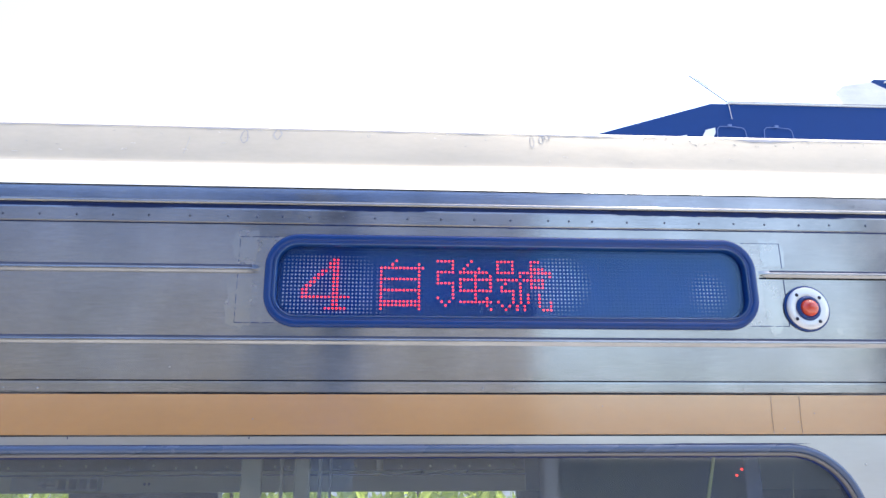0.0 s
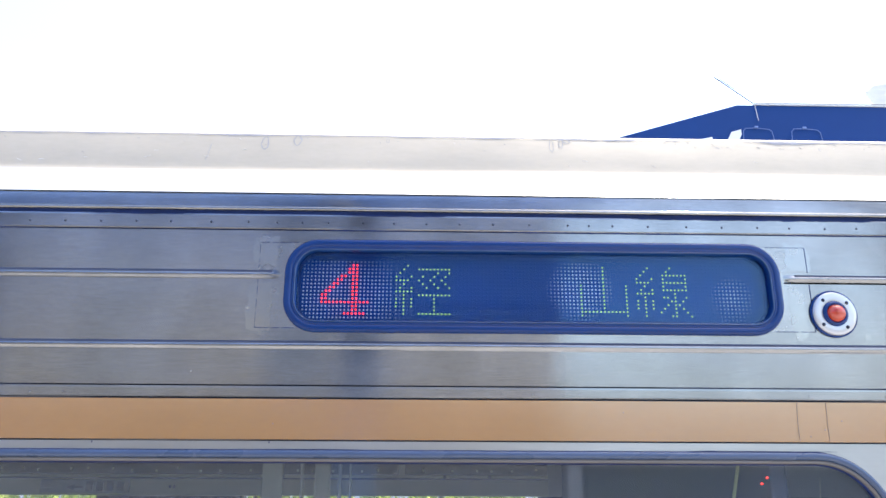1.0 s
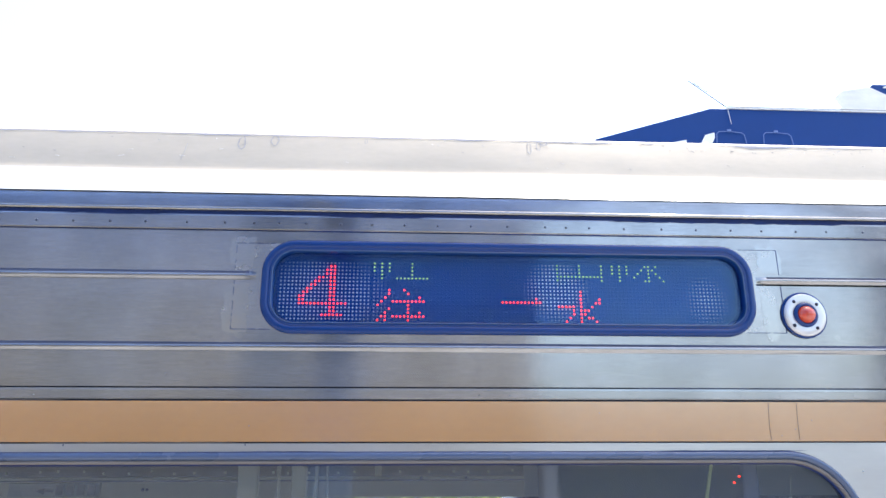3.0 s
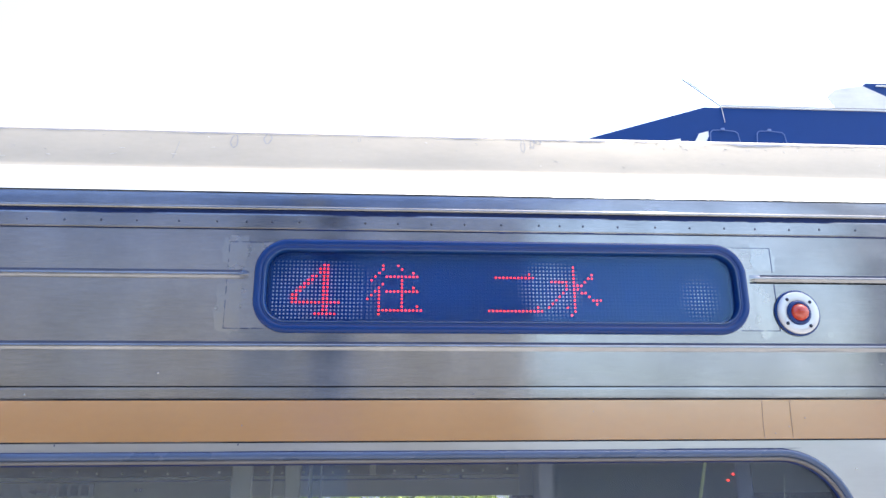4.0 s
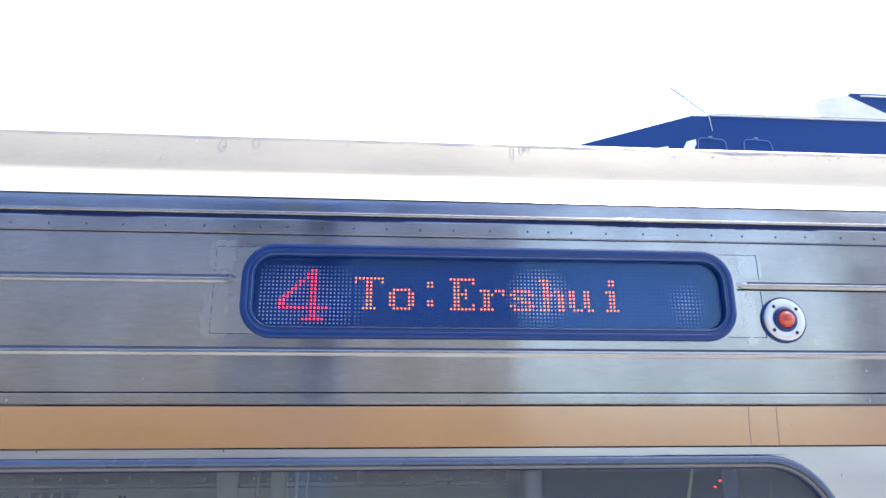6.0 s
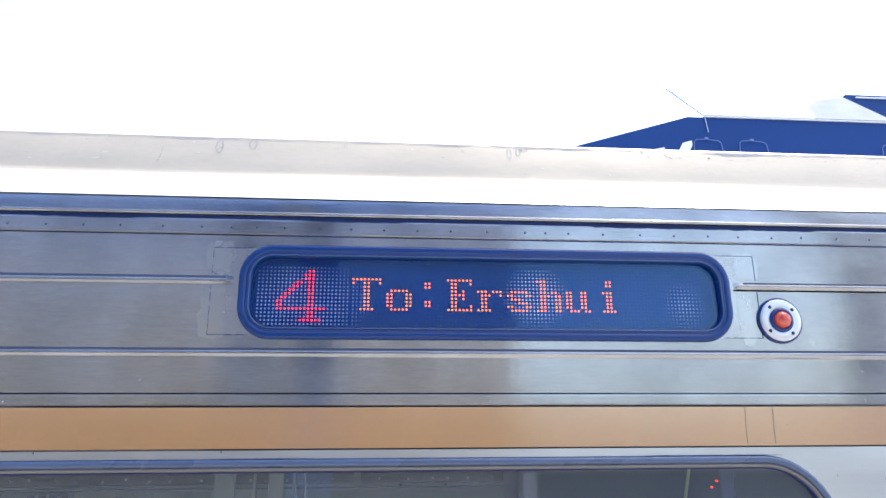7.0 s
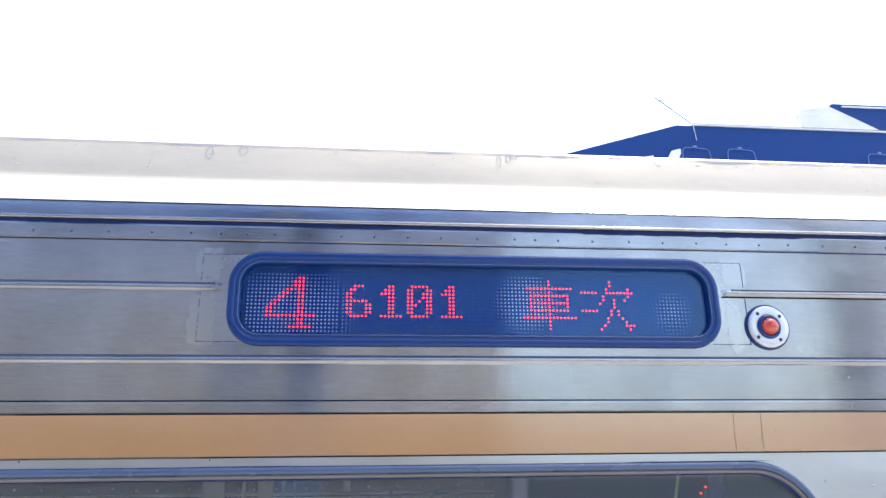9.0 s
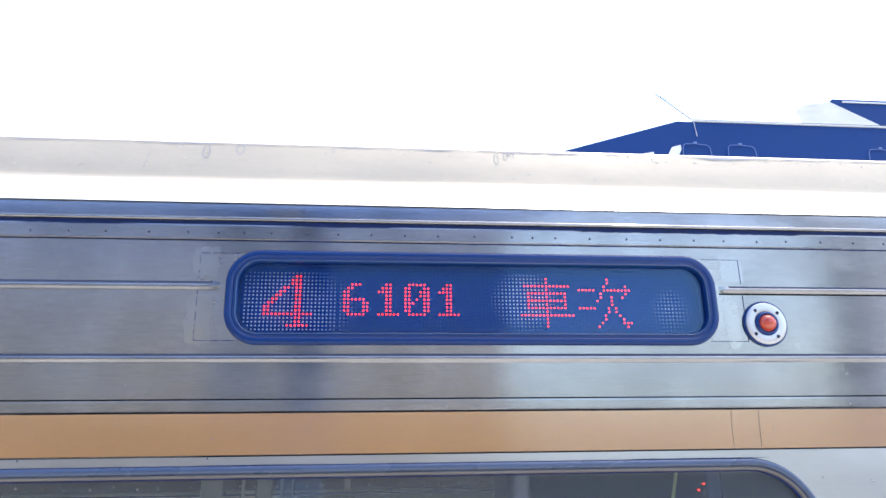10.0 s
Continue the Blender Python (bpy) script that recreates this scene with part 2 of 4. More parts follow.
def box(x0, x1, y0, y1, z0, z1, bevel=0.0, bm=None):
    own = bm is None
    b = bmesh.new()
    bmesh.ops.create_cube(b, size=1.0)
    for v in b.verts:
        v.co = Vector(((x0 + x1) / 2 + v.co.x * (x1 - x0), (y0 + y1) / 2 + v.co.y * (y1 - y0), (z0 + z1) / 2 + v.co.z * (z1 - z0)))
    if bevel:
        bmesh.ops.bevel(b, geom=b.edges[:], offset=bevel, segments=2, affect="EDGES", profile=0.5)
    if own:
        return b
    me = bpy.data.meshes.new("tmp")
    b.to_mesh(me)
    b.free()
    bm.from_mesh(me)
    bpy.data.meshes.remove(me)
    return bm


def prism(outline, y0, y1):
    """A plate from an outline of (x, z), between y0 and y1."""
    b = bmesh.new()
    front = [b.verts.new((x, y0, z)) for x, z in outline]
    back = [b.verts.new((x, y1, z)) for x, z in outline]
    b.faces.new(front)
    b.faces.new(back[::-1])
    n = len(outline)
    for i in range(n):
        b.faces.new((front[i], back[i], back[(i + 1) % n], front[(i + 1) % n]))
    return b


def strip(x0, x1, profile, step=0.25, wave=0.0):
    """A sheet swept along x from a profile of (y, z)."""
    b = bmesh.new()
    k = max(1, round((x1 - x0) / step))
    rows = []
    for i in range(k + 1):
        x = x0 + (x1 - x0) * i / k
        rows.append([b.verts.new((x, y + wave * noise.noise((x * 2.3, y * 3, z * 5)), z)) for y, z in profile])
    for i in range(k):
        for j in range(len(profile) - 1):
            b.faces.new((rows[i][j], rows[i + 1][j], rows[i + 1][j + 1], rows[i][j + 1]))
    return b


def rounded(x0, x1, z0, z1, r, seg=10):
    pts = []
    for cx, cz, a0 in ((x1 - r, z1 - r, 0), (x0 + r, z1 - r, 90), (x0 + r, z0 + r, 180), (x1 - r, z0 + r, 270)):
        for i in range(seg + 1):
            a = radians(a0 + 90 * i / seg)
            pts.append((cx + r * math.cos(a), cz + r * math.sin(a)))
    return pts


def ring(x0, x1, z0, z1, r, profile, seg=10, close=False):
    """A moulding swept round a rounded rectangle; profile of (inset, y)."""
    b = bmesh.new()
    loops = [[b.verts.new((x, y, z)) for x, z in rounded(x0 + d, x1 - d, z0 + d, z1 - d, max(0.004, r - d), seg)] for d, y in profile]
    n = len(loops[0])
    for a, c in zip(loops, loops[1:]):
        for i in range(n):
            b.faces.new((a[i], a[(i + 1) % n], c[(i + 1) % n], c[i]))
    return b


def plate_with_hole(outer, inner, y, depth=0.003):
    """A flat sheet with one hole and folded edges of the hole."""
    b = bmesh.new()
    edges = []
    loops = []
    for loop in (outer, inner):
        vs = [b.verts.new((x, y, z)) for x, z in loop]
        loops.append(vs)
        edges += [b.edges.new((vs[i], vs[(i + 1) % len(vs)])) for i in range(len(vs))]
    bmesh.ops.triangle_fill(b, edges=edges, use_beauty=True)
    vs = loops[1]
    back = [b.verts.new((v.co.x, y + depth, v.co.z)) for v in vs]
    for i in range(len(vs)):
        b.faces.new((vs[i], vs[(i + 1) % len(vs)], back[(i + 1) % len(vs)], back[i]))
    return b


def rod(path, r, seg=8, bm=None):
    b = bm or bmesh.new()
    rings = []
    pts = [Vector(p) for p in path]
    for i, p in enumerate(pts):
        d = (pts[min(i + 1, len(pts) - 1)] - pts[max(i - 1, 0)]).normalized()
        u = d.orthogonal().normalized() if abs(d.y) > 0.9 else d.cross(Vector((0, 1, 0))).normalized()
        w = d.cross(u)
        rings.append([b.verts.new(p + r * (math.cos(a) * u + math.sin(a) * w)) for a in (2 * math.pi * k / seg for k in range(seg))])
    for a, c in zip(rings, rings[1:]):
        for k in range(seg):
            b.faces.new((a[k], a[(k + 1) % seg], c[(k + 1) % seg], c[k]))
    b.faces.new(rings[0][::-1])
    b.faces.new(rings[-1])
    return b


def lathe(profile, seg=32):
    """Turned about the y axis; profile of (radius, y), from the middle outwards or back."""
    b = bmesh.new()
    rings = [[b.verts.new((r * math.cos(2 * math.pi * k / seg), y, r * math.sin(2 * math.pi * k / seg))) for k in range(seg)] for r, y in profile]
    for a, c in zip(rings, rings[1:]):
        for k in range(seg):
            b.faces.new((a[k], a[(k + 1) % seg], c[(k + 1) % seg], c[k]))
    b.faces.new(rings[0])
    b.faces.new(rings[-1][::-1])
    return b


def mesh_of(name, bm, material, smooth=True):
    me = bpy.data.meshes.new(name)
    bmesh.ops.recalc_face_normals(bm, faces=bm.faces)
    if smooth:
        for f in bm.faces:
            f.smooth = True
    bm.to_mesh(me)
    bm.free()
    me.materials.append(material)
    return me


# ---- ground, track, platform ----
GROUND = -1.15
g = bmesh.new()
bmesh.ops.create_grid(g, x_segments=40, y_segments=40, size=1500.0)
for v in g.verts:
    v.co.z = GROUND
tagged(part("ground", g, earth), "grey bare ground reaching to the horizon", "ground", "", "structure")
tagged(part("track_bed", box(-60, 60, -0.3, 4.6, GROUND, GROUND + 0.12, 0.03), gravel), "grey ballast bed under the train", "ballast", "", "structure")
for y in (0.85, 1.92):
    tagged(part("rail", box(-60, 60, y - 0.035, y + 0.035, GROUND + 0.12, GROUND + 0.27, 0.008), rail_steel), "worn steel running rail on the ballast", "rail", "running rails", "structure")
tagged(part("platform", box(-60, 60, -9.0, -0.16, GROUND, -0.02, 0.02), concrete), "pale concrete platform beside the train", "platform", "", "structure")
tact = thing("tactile_paving", (0, -0.9, -0.02), "yellow tactile paving strip set on the platform", "paving", "", "structure")
tile = mesh_of("tactile_tile", box(-0.148, 0.148, -0.148, 0.148, 0.0, 0.012, 0.003), tactile_mat, False)
for i in range(-14, 15):
    part("tile", tile, None, tact, loc=(i * 0.3, -0.9, -0.02))

# ---- the railcar ----
XA, XB = -4.2, 4.2
car = thing("railcar", (0, 1.4, GROUND + 0.27), "stainless steel diesel railcar with an orange band under a clear sky", "railcar")
# sunlit sloping shoulder, then the steep roof edge plate and the roof behind it
ZE = 2.162
EDGE0, EDGE1 = (0.0685, 2.2440), (0.0985, 2.3560)


def fold(t):
    """The rounded fold between the shoulder and the roof edge plate, t from 0 to 1."""
    a, b, c = (0.060, ZE + 0.0730), (0.0686, 2.2438), (0.0722, 2.2570)
    return tuple((1 - t) ** 2 * p + 2 * t * (1 - t) * q + t * t * r for p, q, r in zip(a, b, c))


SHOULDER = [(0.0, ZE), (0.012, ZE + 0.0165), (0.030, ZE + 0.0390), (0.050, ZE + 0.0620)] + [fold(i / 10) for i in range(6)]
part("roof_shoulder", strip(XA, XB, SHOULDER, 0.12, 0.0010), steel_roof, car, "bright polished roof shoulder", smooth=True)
edge = [fold(0.5 + i / 10) for i in range(6)] + [(0.0722 + (EDGE1[0] - 0.0722) * i / 8 - 0.0010 * math.sin(math.pi * i / 8), 2.2570 + (EDGE1[1] - 2.2570) * i / 8) for i in range(1, 9)]
edge += [(0.1010, 2.3600), (0.1060, 2.3635), (0.120, 2.368), (0.16, 2.380), (0.30, 2.415)]
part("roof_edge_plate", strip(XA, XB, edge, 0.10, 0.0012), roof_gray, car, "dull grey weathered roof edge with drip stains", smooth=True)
top = [(0.30 + 1.1 * i / 8, 2.415 + 0.20 * math.sin(math.pi / 2 * i / 8)) for i in range(9)]
top += [(2.8 - y, z) for y, z in top[-2::-1]] + [(2.70, 2.36), (2.74, 2.24), (2.80, 2.16)]
part("roof_sheet", strip(XA, XB, top, 0.3, 0.0012), roof_gray, car, smooth=True)
part("cant_panel", strip(XA, XB, [(0.0045, ZE + 0.002), (0.003, ZE - 0.004), (0.001, 2.140), (0.0, 2.127)], 0.2, 0.0006), steel_strip, car, smooth=True)
part("drip_rail", strip(XA, XB, [(0.0, 2.1270), (-0.004, 2.1265), (-0.0065, 2.1240), (-0.0070, 2.1205), (-0.0055, 2.1180), (-0.001, 2.1172), (0.002, 2.1170)], 0.2), steel_strip, car, smooth=True)
# Sealant line, with the drip rail's shadow put into its dark colour.
part("drip_groove", strip(XA, XB, [(0.002, 2.1170), (0.0025, 2.1130), (0.0015, 2.1095), (0.0, 2.1085)], 0.2), groove_dark, car, "sealant line under the drip rail, lip shadow painted in", smooth=True)
part("rivet_strip", strip(XA, XB, [(0.0, 2.1085), (-0.0008, 2.105), (-0.0008, 2.0755), (0.0, 2.0725)], 0.15, 0.0005), steel_strip, car)
part("panel_joint", strip(XA, XB, [(0.0, 2.0725), (0.004, 2.0718), (0.004, 2.0702), (0.0, 2.0695)], 0.3), groove_dark, car)


def bead(x0, x1, zc, half, taper0=False, taper1=False, depth=-0.0038):
    """A pressed bead standing proud; its ends run out in the sheet where tapered."""
    b = bmesh.new()
    k = 24
    xs = [x0 + 0.04 * i / 8 for i in range(8)] + [x0 + 0.04 + (x1 - x0 - 0.08) * i / k for i in range(k)] + [x1 - 0.04 + 0.04 * i / 8 for i in range(9)]
    rows = []
    for x in xs:
        s = 1.0
        if taper0:
            s = min(s, math.sin(math.pi / 2 * min(1, (x - x0) / 0.035)))
        if taper1:
            s = min(s, math.sin(math.pi / 2 * min(1, (x1 - x) / 0.035)))
        row = []
        for j in range(11):
            u = -1 + 2 * j / 10
            row.append(b.verts.new((x, depth * s * (0.5 + 0.5 * math.cos(math.pi * u)), zc + half * u)))
        rows.append(row)
    for a, c in zip(rows, rows[1:]):
        for j in range(10):
            b.faces.new((a[j], c[j], c[j + 1], a[j + 1]))
    return b


def bead_reflection(x0, x1, zc, half, depth=-0.0038):
    """A strip along the upper flank of a bead that paints its dark reflection."""
    prof = []
    for j in range(5):
        u = 1.02 - 0.55 * j / 4
        prof.append((depth * (0.5 + 0.5 * math.cos(math.pi * min(1.0, u))) - 0.0004, zc + half * u))
    return strip(x0, x1, prof, 0.3)


# upper panel: strips above and below the sign, side panels with a pressed bead, the patched-in sign plate
PX0, PX1, PZ0, PZ1 = -0.386, 0.866, 1.845, 2.041
GZ, GH = 1.9655, 0.0105
flat = lambda z0, z1: [(0.0, z0 + (z1 - z0) * i / 4) for i in range(5)]
part("upper_panel_edge", strip(XA, XB, flat(PZ1, 2.0695), 0.06, 0.0007), steel, car, smooth=True)
part("upper_panel_foot", strip(XA, XB, flat(1.8165, PZ0), 0.06, 0.0007), steel, car, smooth=True)
for xa, xb in ((XA, PX0), (PX1, XB)):
    part("side_panel", strip(xa, xb, flat(GZ + GH, PZ1), 0.06, 0.0007), steel, car, smooth=True)
    part("side_panel", strip(xa, xb, flat(PZ0, GZ - GH), 0.06, 0.0007), steel, car, smooth=True)
part("pressed_bead", bead(XA, -0.339, GZ, GH, False, True), steel, car, smooth=True)
part("pressed_bead", bead(0.809, XB, GZ + 0.002, GH - 0.002, True, False), steel, car, smooth=True)
# Dark reflections on the beads' upper flanks, painted as separate strips.
part("bead_reflection", bead_reflection(XA, -0.355, GZ, GH), grime_reflection, car)
part("bead_reflection", bead_reflection(0.835, XB, GZ + 0.002, GH - 0.002), grime_reflection, car)
part("bead_reflection", bead_reflection(XA, XB, 1.8065, 0.0100), grime_reflection, car)
outer = [(PX0, PZ0), (PX1, PZ0), (PX1, GZ - GH), (0.809, GZ - GH), (0.809, GZ + GH), (PX1, GZ + GH), (PX1, PZ1), (PX0, PZ1), (PX0, GZ + GH), (-0.339, GZ + GH), (-0.339, GZ - GH), (PX0, GZ - GH)]
part("sign_plate", plate_with_hole(outer, rounded(-0.321, 0.795, 1.8465, 2.0415, 0.066), 0.0), steel_weld, car, "sign plate with pale heat stains round its weld")
rng = random.Random(4)
for z0, z1 in ((PZ0, 1.954), (1.982, PZ1)):
    part("weld_seam", box(PX1 - 0.0009, PX1 + 0.0009, -0.0006, 0.001, z0, z1), groove_dark, car)
    z = z0
    while z < z1:
        w = rng.uniform(0.004, 0.022)
        part("weld_seam", box(PX0 - 0.0005, PX0 + 0.0005, -0.0006, 0.001, z, min(z + w, z1)), groove_dark, car)
        z += w + rng.uniform(0.003, 0.016)


def stain(x0, x1, z0, z1, seed):
    """A pale ground and heat-marked patch with an uneven outline."""
    pts = []
    for i in range(40):
        a = 2 * math.pi * i / 40
        cx, cz = math.cos(a), math.sin(a)
        k = 1.0 / max(abs(cx), abs(cz)) ** 0.75
        k *= 1 + 0.26 * noise.noise((cx * 2.2 + seed, cz * 2.2, seed))
        pts.append(((x0 + x1) / 2 + (x1 - x0) / 2 * cx * k, (z0 + z1) / 2 + (z1 - z0) / 2 * cz * k))
    return prism(pts, -0.0004, 0.0005)


for x0, x1, z0, z1, k in ((-0.407, -0.352, 1.836, 1.948, 1), (-0.400, -0.345, 1.985, 2.055, 4), (0.818, 0.875, 1.984, 2.050, 7), (0.815, 0.850, 1.826, 1.944, 9), (0.977, 0.990, 1.829, 1.843, 12)):
    part("heat_stain", stain(x0, x1, z0, z1, k), steel_stain, car, "pale ground weld stain")
for z in (PZ0, PZ1):
    for xa, xb in ((PX0, -0.30), (0.775, PX1)):
        x = xa
        while x < xb:
            w = rng.uniform(0.006, 0.022)
            part("weld_seam", box(x, min(x + w, xb), -0.0006, 0.001, z - 0.0006, z + 0.0007), groove_dark, car)
            x += w + rng.uniform(0.001, 0.007)
part("long_bead", bead(XA, XB, 1.8065, 0.0100), steel, car, smooth=True)
part("lower_panel", strip(XA, XB, flat(1.7215, 1.7965), 0.06, 0.0010), steel, car, smooth=True)
part("panel_joint", strip(XA, XB, [(0.0, 1.7215), (0.004, 1.7208), (0.004, 1.7190), (0.0, 1.7183)], 0.3), joint_grey, car)
part("lower_strip", strip(XA, XB, [(-0.0004, 1.7183), (-0.0007, 1.714), (-0.0007, 1.698), (-0.0004, 1.6955)], 0.1, 0.0006), steel_strip, car)
part("panel_joint", strip(XA, XB, [(0.0, 1.6955), (0.004, 1.6948), (0.004, 1.6920), (-0.001, 1.6912)], 0.3), joint_grey, car)
part("orange_band", strip(XA, XB, [(-0.001, 1.6912), (-0.001, 1.6075)], 0.1, 0.0005), orange, car, "faded orange adhesive band")
for x in (0.797, 0.861):
    part("band_seam", rod([(x, -0.0012, 1.609), (x + rng.uniform(-0.001, 0.001), -0.0012, 1.645), (x + 0.003, -0.0012, 1.690)], 0.0005, 5), band_cut, car)
for x, z in ((0.822, 1.6195), (0.855, 1.6335), (0.894, 1.652), (0.42, 1.667), (-0.33, 1.640)):
    part("band_speck", lathe([(0.0004, -0.0016), (0.0012, -0.0013), (0.0018, -0.0008)], 8), band_cut, car, loc=(x, 0.0, z))
part("panel_joint", strip(XA, XB, [(-0.001, 1.6075), (0.004, 1.6068), (0.004, 1.6050), (0.0, 1.6042)], 0.3), joint_grey, car)
# window sheet with its openings
WZ0, WZ1, WR = 0.86, 1.586, 0.160
WINDOWS = ((-1.65, 0.985), (-4.1, -1.83), (1.55, 4.1))
xs = (XA, -1.74, 1.27, XB)
for (w0, w1), (a, c) in zip(sorted(WINDOWS), zip(xs, xs[1:])):
    part("window_sheet", plate_with_hole([(a, -0.1), (c, -0.1), (c, 1.6042), (a, 1.6042)], rounded(w0 + 0.004, w1 - 0.004, WZ0 + 0.004, WZ1 - 0.004, WR), 0.0, 0.06), steel_bright, car)
for w0, w1 in WINDOWS:
    win = part("window", ring(w0, w1, WZ0, WZ1, WR, [(0.0, 0.001), (0.0, -0.005), (0.003, -0.009), (0.008, -0.010), (0.013, -0.008), (0.0155, -0.0045), (0.0160, 0.012)], 12), gasket, car, "grey rubber window surround", smooth=True)
    part("inner_bead", ring(w0, w1, WZ0, WZ1, WR, [(0.0156, -0.0025), (0.0165, -0.0048), (0.0205, -0.0050), (0.0235, -0.001), (0.025, 0.012)], 12), inner_rubber, win, "brown-grey inner rubber bead", smooth=True)
    part("lip", ring(w0, w1, WZ0, WZ1, WR, [(0.0235, 0.002), (0.0245, -0.0012), (0.0262, -0.0008), (0.0268, 0.007)], 12), groove_dark, win, "dark inner sealing lip", smooth=True)
    part("outer_seal", ring(w0, w1, WZ0, WZ1, WR, [(-0.0016, 0.001), (-0.0014, -0.0012), (0.0002, -0.0016), (0.0006, 0.0005)], 12), groove_dark, win, "dark outer seal line", smooth=True)
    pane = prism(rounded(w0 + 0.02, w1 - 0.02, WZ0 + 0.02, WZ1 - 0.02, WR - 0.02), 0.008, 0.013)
    ob = part("pane", pane, window_glass, win, "tinted window glass with a painted pale haze")
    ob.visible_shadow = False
part("skirt", strip(XA, XB, flat(-0.9, -0.1), 0.3), steel, car)
# inner lining, ceiling, floor and far side
part("floor_plate", box(XA, XB, 0.02, 2.78, -0.12, -0.02), floor_mat, car)
part("ceiling_panel", strip(XA, XB, [(0.09, 1.66), (0.14, 1.80), (0.30, 1.98), (0.7, 2.08), (1.4, 2.10), (2.1, 2.08), (2.5, 1.98), (2.66, 1.80), (2.71, 1.64)], 0.6), ceiling_mat, car, smooth=True)
part("window_lintel", box(XA, XB, 0.03, 0.09, 1.60, 1.668, 0.004), interior_wall, car)
part("end_wall", box(XA - 0.04, XA, 0.0, 2.8, -0.9, 2.45), interior_wall, car)
part("end_wall", box(XB, XB + 0.04, 0.0, 2.8, -0.9, 2.45), interior_wall, car)
part("far_side_head", box(XA, XB, 2.70, 2.80, 1.31, 2.2), interior_wall, car, "pale green-grey lining over the far windows")
part("far_side_foot", box(XA, XB, 2.70, 2.80, -0.9, 0.70), interior_wall, car)
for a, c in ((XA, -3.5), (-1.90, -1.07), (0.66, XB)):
    part("far_side_pier", box(a, c, 2.70, 2.80, 0.70, 1.31), interior_dark, car, "pier between far windows, shade put into its dark colour")
for a, c in ((-3.5, -1.90), (-1.07, 0.66)):
    ob = part("far_pane", box(a, c, 2.745, 2.750, 0.70, 1.31), clear_glass, car)
    ob.visible_shadow = False
    part("far_sill", box(a, c, 2.66, 2.70, 0.68, 0.70, 0.004), ceiling_mat, car)
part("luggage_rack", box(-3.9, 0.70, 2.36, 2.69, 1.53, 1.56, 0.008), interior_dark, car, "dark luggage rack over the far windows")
screw = mesh_of("head_screw", lathe([(0.0008, -0.004), (0.006, -0.003), (0.008, 0.0)], 8), pelmet_mat)
for i in range(-26, 6):
    part("head_screw", screw, None, car, loc=(i * 0.13 + rng.uniform(-0.03, 0.03), 2.671, 1.452 + rng.uniform(-0.008, 0.008)))
part("far_pelmet", box(-3.9, 0.70, 2.655, 2.671, 1.312, 1.4275, 0.004), pelmet_mat, car, "pale green-grey pelmet over the far windows")
# Reflection of a platform sign in the window, modelled as a plate inside.
sign_reflection = part("sign_reflection", box(-2.20, -1.70, 2.644, 2.654, 1.325, 1.398, 0.002), interior_wall, car, "reflection of a platform sign, built as a pale plate with dark bars")
part("arrow", prism([(-2.05, 1.356), (-2.005, 1.372), (-2.005, 1.361), (-1.955, 1.361), (-1.955, 1.351), (-2.005, 1.351), (-2.005, 1.340)], 2.639, 2.643), interior_dark, sign_reflection)
for i in range(4):
    part("bar", box(-1.94 + i * 0.058, -1.900 + i * 0.058, 2.639, 2.643, 1.335, 1.388), interior_dark, sign_reflection)
part("partition", box(0.78, 0.82, 0.12, 2.66, -0.02, 1.95, 0.006), interior_dark, car, "dark partition by the vestibule")
for x0, x1 in ((-0.413, -0.361), (-0.318, -0.309), (-0.282, -0.243), (-0.224, -0.214), (-0.196, -0.190)):
    part("curtain_fold", box(x0, x1, 0.295, 0.31, 0.9, 1.60, 0.004), curtain_mat, car, "pale bunched curtain fold")
# Dark strip added above the pelmet in place of shaded wall.
part("wall_header", box(-3.9, 0.70, 2.672, 2.698, 1.428, 1.53, 0.003), header_mat, car, "dark strip added to darken the wall over the far windows")
part("header_rail", box(-3.9, 0.70, 2.650, 2.690, 1.402, 1.411, 0.002), interior_dark, car, "thin dark rail over the pelmet")
part("header_plate", box(-0.167, -0.130, 2.655, 2.671, 1.428, 1.485, 0.002), pelmet_mat, car, "small pale plate on the header")
for x in (-1.470, -1.447, -0.62, -0.83, 0.10, 0.36):
    part("head_hole", lathe([(0.0008, -0.003), (0.008, -0.002), (0.009, 0.0)], 8), interior_dark, car, loc=(x, 2.654, 1.360 if x < -1 else 1.418))
part("strap", prism([(0.659, 1.40), (0.666, 1.40), (0.706, 1.562), (0.700, 1.562)], 0.10, 0.104), pole_mat, car, "yellow-green hanging strap")
part("edge_trim", rod([(0.868, 0.07, 1.532), (0.864, 0.07, 1.50), (0.858, 0.07, 1.44)], 0.0008, 6), pelmet_mat, car, "thin pale edge trim by the window end")
# Two small emissive red dots set behind the pane.
for x, z in ((0.7505, 1.5320), (0.7375, 1.5190)):
    part("red_dot", lathe([(0.0005, -0.0012), (0.0015, -0.0009), (0.0020, 0.0), (0.0020, 0.004)], 12), led_red, car, "tiny glowing red dot behind the window", smooth=True, loc=(x, 0.07, z))
# drip stains and scratches on the roof edge


def on_edge(x, u, lift=0.0009):
    """A point on the roof edge plate; u runs from its foot to its top."""
    z = EDGE0[1] + (EDGE1[1] - EDGE0[1]) * u
    k = (z - 2.2570) / (EDGE1[1] - 2.2570)
    y = 0.0722 + (EDGE1[0] - 0.0722) * k - 0.0010 * math.sin(math.pi * k) if k > 0 else 0.0722 + 0.0080 * k * 6.0
    return (x, y + 0.0012 * noise.noise((x * 2.3, y * 3, z * 5)) - lift, z)


